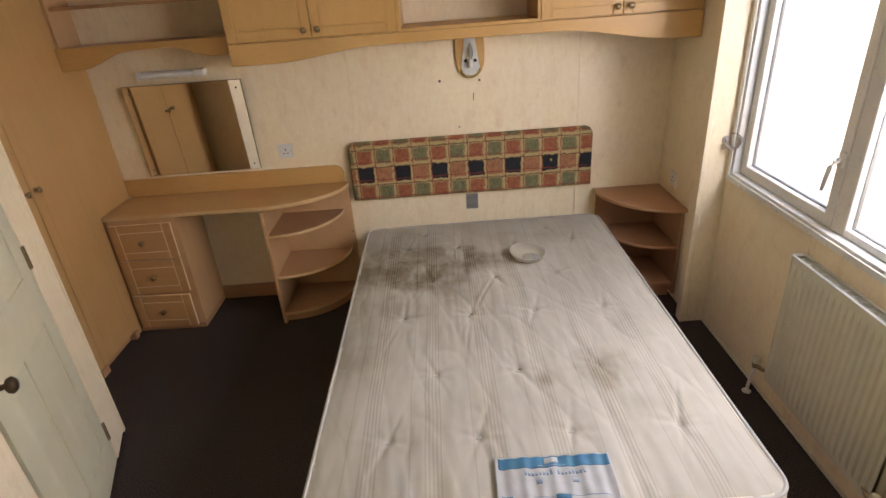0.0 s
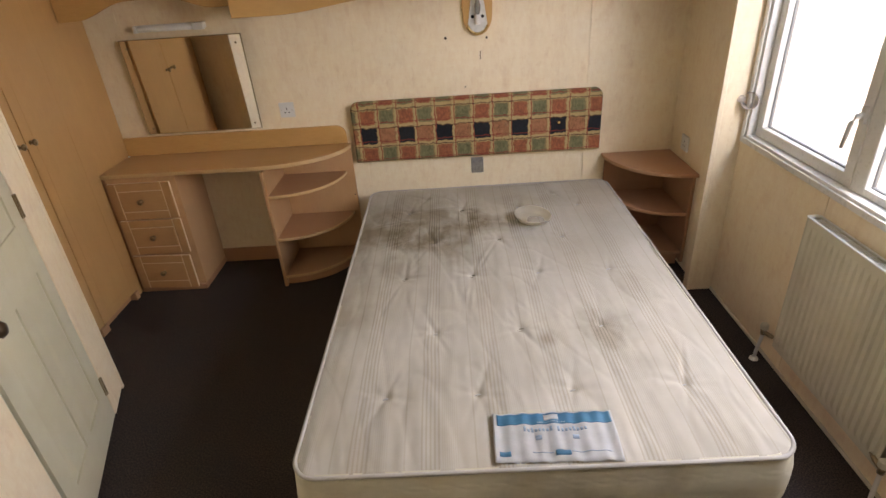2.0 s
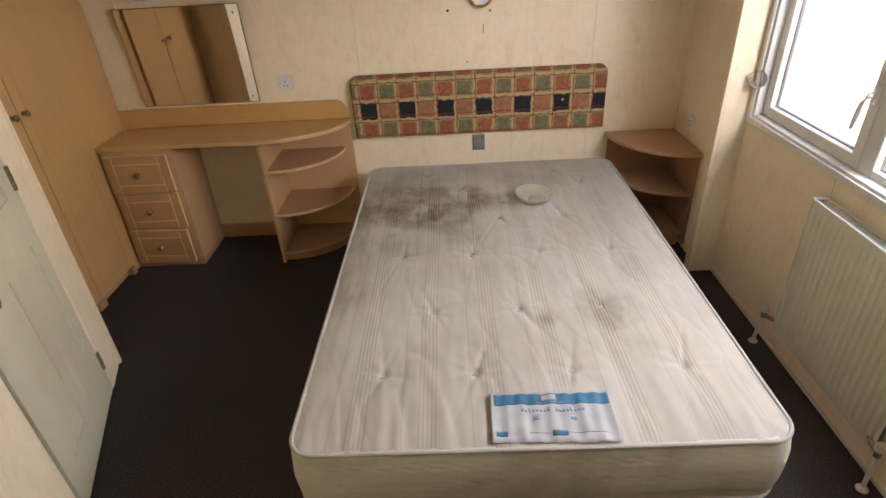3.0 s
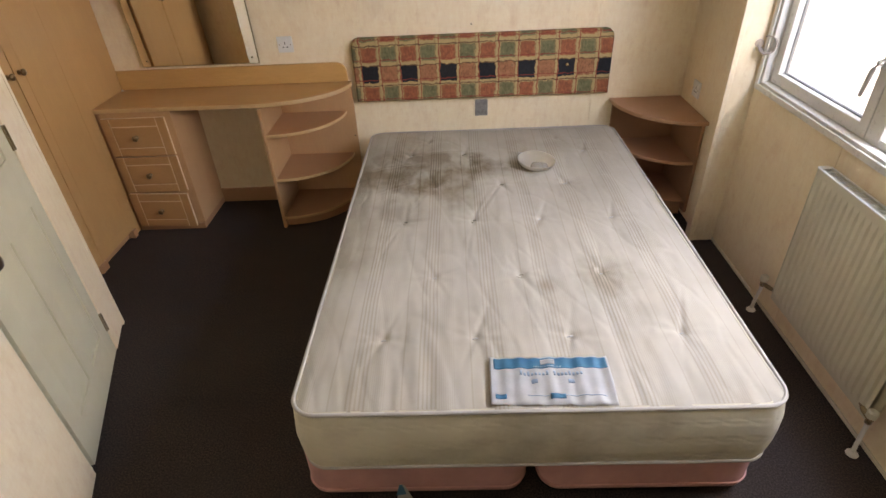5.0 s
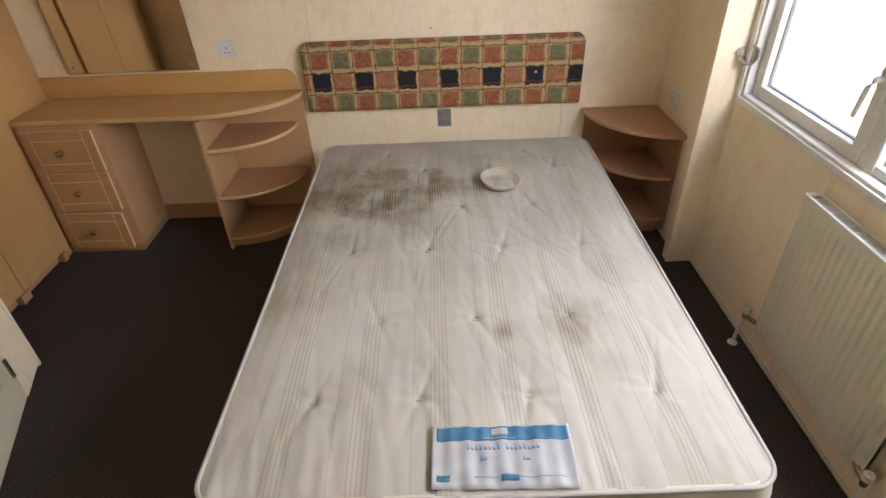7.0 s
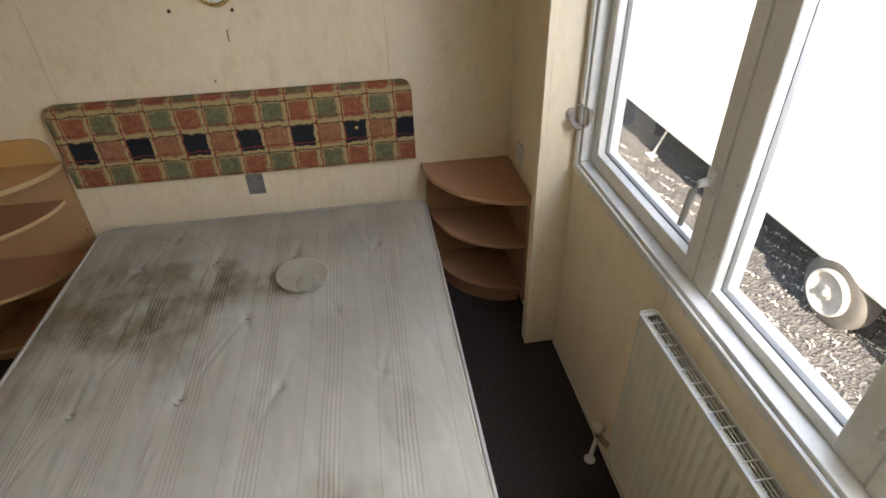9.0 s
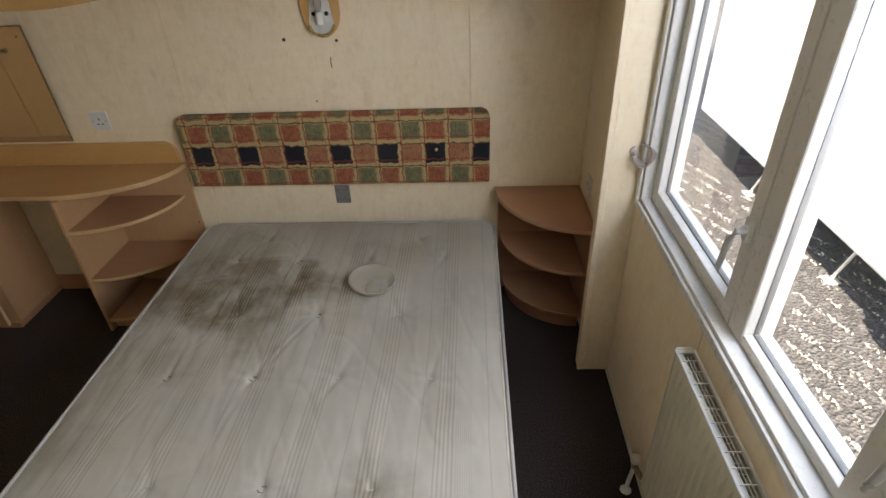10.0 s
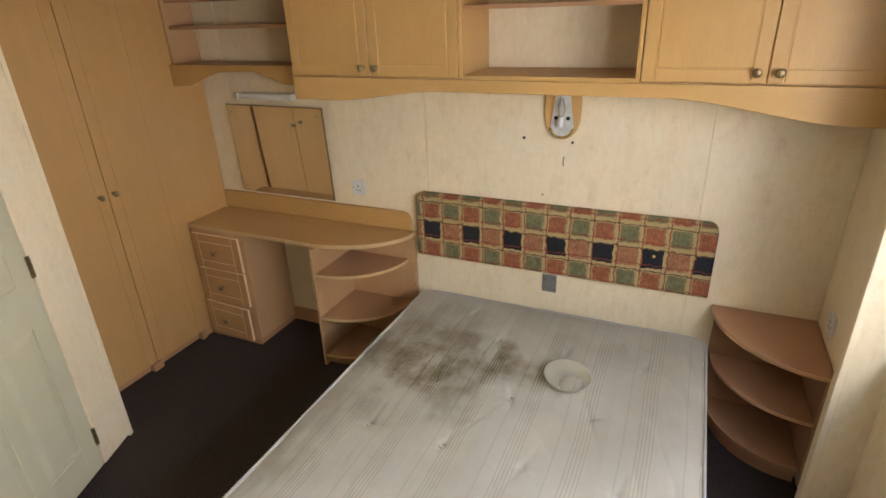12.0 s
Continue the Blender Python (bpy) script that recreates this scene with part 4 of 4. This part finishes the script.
for u0, u1 in ((0.04, 0.13), (0.48, 0.60)):
    part("print_block", lab_patch(u0, 0.11, u1, 0.20, 0.0014, 10, 2), M_BLUE, lab, smooth=True)

# paper tag that hangs from the divan
tag = thing("care_tag", (0.468, 1.553, 0.118), "blue and white paper care tag hanging at the divan", "label tag")
bm = prism([(-0.002, 0.0), (0.012, -0.006), (0.040, -0.098), (-0.022, -0.105)], -0.012, -0.011, 0, 1, "y")
part("white_leaf", bm, M_TAG, tag)
bm = prism([(-0.004, 0.0), (0.006, 0.0), (0.016, -0.05), (-0.018, -0.056)], -0.0145, -0.0135, 0, 1, "y")
part("blue_leaf", bm, M_BLUE, tag)

# glass bowl on the mattress
bowl = thing("glass_bowl", (1.060, 3.02, mat.location.z + mh + 0.004), "pale frosted glass lampshade bowl lying on the mattress", "glass bowl")
bowl.matrix_basis = pose(1.070, 3.032, mat.location.z + mh + 0.006, 3, 4, 0)
prof = [(0.002, 0.0), (0.040, 0.002), (0.068, 0.009), (0.085, 0.020), (0.095, 0.034), (0.101, 0.047), (0.103, 0.0485), (0.1045, 0.047), (0.0985, 0.033), (0.088, 0.018), (0.070, 0.0065), (0.040, -0.001), (0.002, -0.003)]
part("shade", lathe([(a * 0.9, b * 0.85) for a, b in prof], 40), M_BOWL, bowl, smooth=True)

# ---- radiator ----
RY0, RY1, RZ0, RZ1 = 1.740, 2.385, 0.142, 0.760
rad = thing("radiator", (XR + 0.012, (RY0 + RY1) / 2, 0), "cream ribbed panel radiator with a white top grille", "radiator")
L2 = (RY1 - RY0) / 2
pts, n = [], 19
pitch = (2 * L2 - 0.03) / n
prof = [(-L2, 0.0)]
for k in range(n):
    a = -L2 + 0.015 + k * pitch
    prof += [(a + pitch * 0.10, 0.0), (a + pitch * 0.30, 0.0075), (a + pitch * 0.70, 0.0075), (a + pitch * 0.90, 0.0)]
prof.append((L2, 0.0))
bm = bmesh.new()
cols_ = []
for y, d in prof:
    col = []
    for z, f in ((RZ0, 0), (RZ0 + 0.02, 0), (RZ0 + 0.05, 1), (RZ1 - 0.06, 1), (RZ1 - 0.03, 0), (RZ1, 0)):
        col.append(bm.verts.new((-0.066 - d * f + 0.006, y, z)))
    cols_.append(col)
for p, q in zip(cols_, cols_[1:]):
    for a in range(5):
        bm.faces.new((p[a], q[a], q[a + 1], p[a + 1]))
ex = bmesh.ops.extrude_face_region(bm, geom=bm.faces[:])
for v in ex["geom"]:
    if isinstance(v, bmesh.types.BMVert):
        v.co.x += 0.010
bmesh.ops.recalc_face_normals(bm, faces=bm.faces)
part("front_panel", bm, M_RAD, rad)
for y in (-L2, L2 - 0.004):
    part("side_panel", box((-0.063, y, RZ0 + 0.03), (-0.014, y + 0.004, RZ1 + 0.004), 0.001), M_RAD, rad)
part("back_panel", box((-0.020, -L2 + 0.005, RZ0), (-0.012, L2 - 0.005, RZ1 - 0.004), 0.001), M_RAD, rad)
gr = part("top_grille", box((-0.0665, -L2, RZ1 - 0.001), (-0.060, L2, RZ1 + 0.004), 0.001), M_WHITE, rad, "white slotted top grille")
part("grille_edge", box((-0.020, -L2, RZ1 - 0.001), (-0.012, L2, RZ1 + 0.004), 0.001), M_WHITE, gr)
for x in (-0.0515, -0.043, -0.0345):
    part("long_bar", box((x, -L2 + 0.03, RZ1), (x + 0.0018, L2 - 0.03, RZ1 + 0.003), 0), M_WHITE, gr)
nb = 17
for k in range(nb):
    y = -L2 + (2 * L2 - 0.01) * k / (nb - 1)
    hw = 0.012 if k in (0, nb - 1) else 0.0013
    part("cross_bar", box((-0.060, y + 0.005 - hw, RZ1), (-0.020, y + 0.005 + hw, RZ1 + 0.0035), 0), M_WHITE, gr)
for k in range(24):
    y = -L2 + 0.02 + (2 * L2 - 0.04) * k / 23
    part("fin", box((-0.055, y - 0.001, RZ0 + 0.04), (-0.021, y + 0.001, RZ1 - 0.02), 0), M_RAD, rad)
for z in (RZ0 + 0.06, RZ1 - 0.08):
    for y in (-0.2, 0.2):
        part("wall_bracket", box((-0.012, y - 0.01, z - 0.03), (-0.001, y + 0.01, z + 0.03), 0.001), M_STEEL, rad)


def valve(y, sgn, big):
    v = thing("radiator_valve", (2.012, y, 0), "white radiator valve with a pipe and floor collar", "radiator valve", "radiator valves")
    part("collar", lathe([(0.020, 0.0), (0.020, 0.003), (0.013, 0.012), (0.009, 0.016)], 18), M_WHITE, v, "white floor collar", True)
    part("pipe", tube([(0, 0, 0.005), (0.0, -0.003 * sgn, 0.05), (0.004, -0.01 * sgn, 0.13), (0.004, -0.012 * sgn, 0.165)], 0.0075, 12), M_WHITE, v, "white-painted pipe", True)
    b = part("valve_body", tube([(0.004, -0.012 * sgn, 0.15), (0.004, -0.012 * sgn, 0.172), (0.004, -0.012 * sgn, 0.178)], [0.011, 0.012, 0.009], 12), M_BRASS, v, "tarnished brass valve body", True)
    part("union", tube([(0.004, -0.012 * sgn, 0.165), (0.004, -0.045 * sgn, 0.172), (0.010, -0.072 * sgn, 0.176)], [0.008, 0.010, 0.008], 12), M_BRASS, b, smooth=True)
    part("cap", lathe([(0.012, 0.176), (0.017, 0.180), (0.0165, 0.202), (0.012, 0.207), (0.001, 0.208)], 10), M_RAD, v, "cream plastic cap", False).location = (0.004, -0.012 * sgn, 0)
    return v


valve(2.470, 1, False)
valve(1.705, -1, True)

# skirting line at the foot of the right wall
trim = part("trim", box((XR - 0.008, 1.0, 0.0), (XR - 0.0005, 3.058, 0.018), 0.002), M_RAD, label="thin cream trim strip at the foot of the window wall")
tagged(trim, category="trim", kind="structure")

# ---- outside ----
GZ = -1.0


def gravel():
    m = Mat("loose grey gravel", 0.95)
    sep = m.t.nodes.new("ShaderNodeSeparateColor")
    m.t.links.new(m.node("TexVoronoi", {"Vector": m.coord(), "Scale": 45.0}, out=1), sep.inputs[0])
    st = m.node("CombineColor", (sep.outputs[0], sep.outputs[0], sep.outputs[0]))
    f = m.noise(60.0, 4)
    c = m.mix(m.ramp(f, 0.3, 0.7), (0.03, 0.032, 0.035, 1), (0.085, 0.088, 0.094, 1))
    c = m.mix(0.35, c, m.mix(1.0, st, (0.16, 0.168, 0.178, 1), "MULTIPLY"))
    m.set("Base Color", c)
    return m.bump(m.node("TexVoronoi", {"Vector": m.coord(), "Scale": 45.0}), 0.9, 0.02).m


M_GRAVEL = gravel()
# brightness of the sunlit streaks, put into a pale flake colour
M_STREAK = plain("pale sun streak flake", (0.60, 0.58, 0.53), 0.8, vary=0.3, scale=60)
bm = bmesh.new()
NXg, NYg = 110, 640
gg = []
for j in range(NYg + 1):
    y = 1.5 + 9.0 * j / NYg
    row = []
    for i in range(NXg + 1):
        x = 2.2 + 3.4 * i / NXg
        # low ridges added along the sun streaks, to imitate them in the shape
        ph = (0.94 * x + 0.34 * y - 5.28) / 0.165
        zz = 0.016 * (0.5 + 0.5 * math.cos(2 * math.pi * ph)) + 0.010 * noise.noise((x * 9, y * 9, 3)) + 0.009 * noise.noise((x * 26, y * 26, 5))
        edge = min(1, i / 4, (NXg - i) / 4, j / 4, (NYg - j) / 4)
        row.append(bm.verts.new((x, y, GZ + 0.004 + zz * edge)))
    gg.append(row)
for j in range(NYg):
    for i in range(NXg):
        bm.faces.new((gg[j][i], gg[j][i + 1], gg[j + 1][i + 1], gg[j + 1][i]))
rk = part("gravel_bed", bm, M_GRAVEL, label="grey gravel between the two caravans, ridged to follow the sun streaks", smooth=True)
tagged(rk, category="gravel", kind="stuff")
# pale flakes in rows, added to stand in for streaks of sunlight
flakes = bmesh.new()
dice = random.Random(5)
for row in range(-9, 7):
    c0 = 5.28 + 0.165 * row
    for k in range(1000):
        a = dice.uniform(-9.0, 1.0)
        off = dice.gauss(0, 0.014)
        x, y = (0.94 * (c0 + off) + 0.34 * a) , (0.34 * (c0 + off) - 0.94 * a)
        if not (2.7 < x < 5.3 and 1.6 < y < 9.5) or noise.noise((x * 4, y * 4, row)) < -0.08:
            continue
        r, t = dice.uniform(0.004, 0.010), dice.uniform(0, 6.28)
        z = GZ + 0.034 + dice.uniform(-0.006, 0.012)
        q = [(math.cos(t + b) * r * (1.5 if n % 2 else 0.8), math.sin(t + b) * r * (1.5 if n % 2 else 0.8)) for n, b in enumerate((0, 1.3, 3.1, 4.6))]
        flakes.faces.new([flakes.verts.new((x + u, y + v, z + dice.uniform(-0.004, 0.004))) for u, v in q])
ch = part("stone_chips", flakes, M_STREAK, label="rows of pale flakes standing in for sun streaks on the gravel")
tagged(ch, category="stone chips", kind="stuff")
gnd = part("ground", box((-3000, -3000, GZ - 0.3), (3000, 3000, GZ), 0), M_GRAVEL, label="wide grey gravel ground of the caravan park")
tagged(gnd, category="ground", kind="structure")

# shell of the caravan around the room
M_SHELL = plain("cream caravan cladding", (0.74, 0.73, 0.68), 0.4)
shell = thing("caravan_shell", (0, 0, GZ), "cream clad outside shell and roof of the caravan", "caravan")
tagged(shell, kind="structure")
part("roof", box((-2.3, -6.0, HC + 0.06 - GZ), (2.26, 3.9, HC + 0.16 - GZ), 0.01), M_SHELL, shell)
part("under_floor", box((-2.1, -5.0, -0.16 - GZ), (2.14, 3.8, -0.055 - GZ), 0), M_SHELL, shell)
part("outer_wall", box((-2.1, 3.80, -0.05 - GZ), (2.14, 3.86, HC + 0.05 - GZ), 0), M_SHELL, shell)
part("outer_wall", box((-2.12, -0.9, -0.05 - GZ), (-2.005, 3.79, HC + 0.05 - GZ), 0), M_SHELL, shell)

# the neighbouring white caravan
nc = thing("neighbour_caravan", (4.35, 4.5, GZ), "white caravan parked alongside on its wheel", "caravan")
M_VAN = plain("white caravan skin", (0.80, 0.80, 0.78), 0.35, vary=0.03)
part("body", box((0.0, -7.0, 0.42), (2.4, 3.6, 3.0), 0.03, 2), M_VAN, nc)
part("roof", box((-0.03, -7.05, 3.001), (2.43, 3.65, 3.06), 0.02, 2), M_VAN, nc)
part("chassis_rail", box((0.35, -6.6, 0.30), (0.43, 3.3, 0.419), 0.002), M_RUBBER, nc)
part("chassis_rail", box((1.9, -6.6, 0.30), (1.98, 3.3, 0.419), 0.002), M_RUBBER, nc)
wh = part("wheel", lathe([(0.10, 0.0), (0.22, -0.002), (0.262, 0.02), (0.268, 0.06), (0.268, 0.12), (0.25, 0.16), (0.1, 0.17)], 36, "x"), M_RUBBER, nc, "black rubber tyre", True)
wh.location = (0.0, -0.62, 0.262)
M_RIM = plain("dulled white steel", (0.34, 0.34, 0.33), 0.5, vary=0.2)
M_TYRE = plain("weathered grey tyre", (0.07, 0.07, 0.07), 0.8)
wh.data.materials[0] = M_TYRE
part("rim", lathe([(0.002, 0.0), (0.05, 0.0), (0.062, 0.014), (0.085, 0.016), (0.10, 0.010), (0.135, 0.004), (0.148, -0.014), (0.160, -0.016), (0.168, -0.006), (0.168, 0.03)], 36, "x"), M_RIM, wh, "white steel wheel rim", True).location = (-0.036, 0, 0)
part("hub", lathe([(0.002, -0.020), (0.018, -0.018), (0.026, 0.0), (0.026, 0.02)], 18, "x"), M_RIM, wh, "grey hub cap", True).location = (-0.040, 0, 0)
for y in (0.55, 2.1):
    st = part("steady_leg", tube([(0.25, y, 0.42), (0.08, y, 0.02)], 0.014, 8), M_STEEL, nc, "grey corner steady leg")
    part("foot_pad", box((0.02, y - 0.06, 0.0), (0.14, y + 0.06, 0.02), 0.003), M_STEEL, st)

for o in list(bpy.data.objects):
    if o.type == "MESH" and len(o.data.materials) == 0:
        o.data.materials.append(M_WOOD)
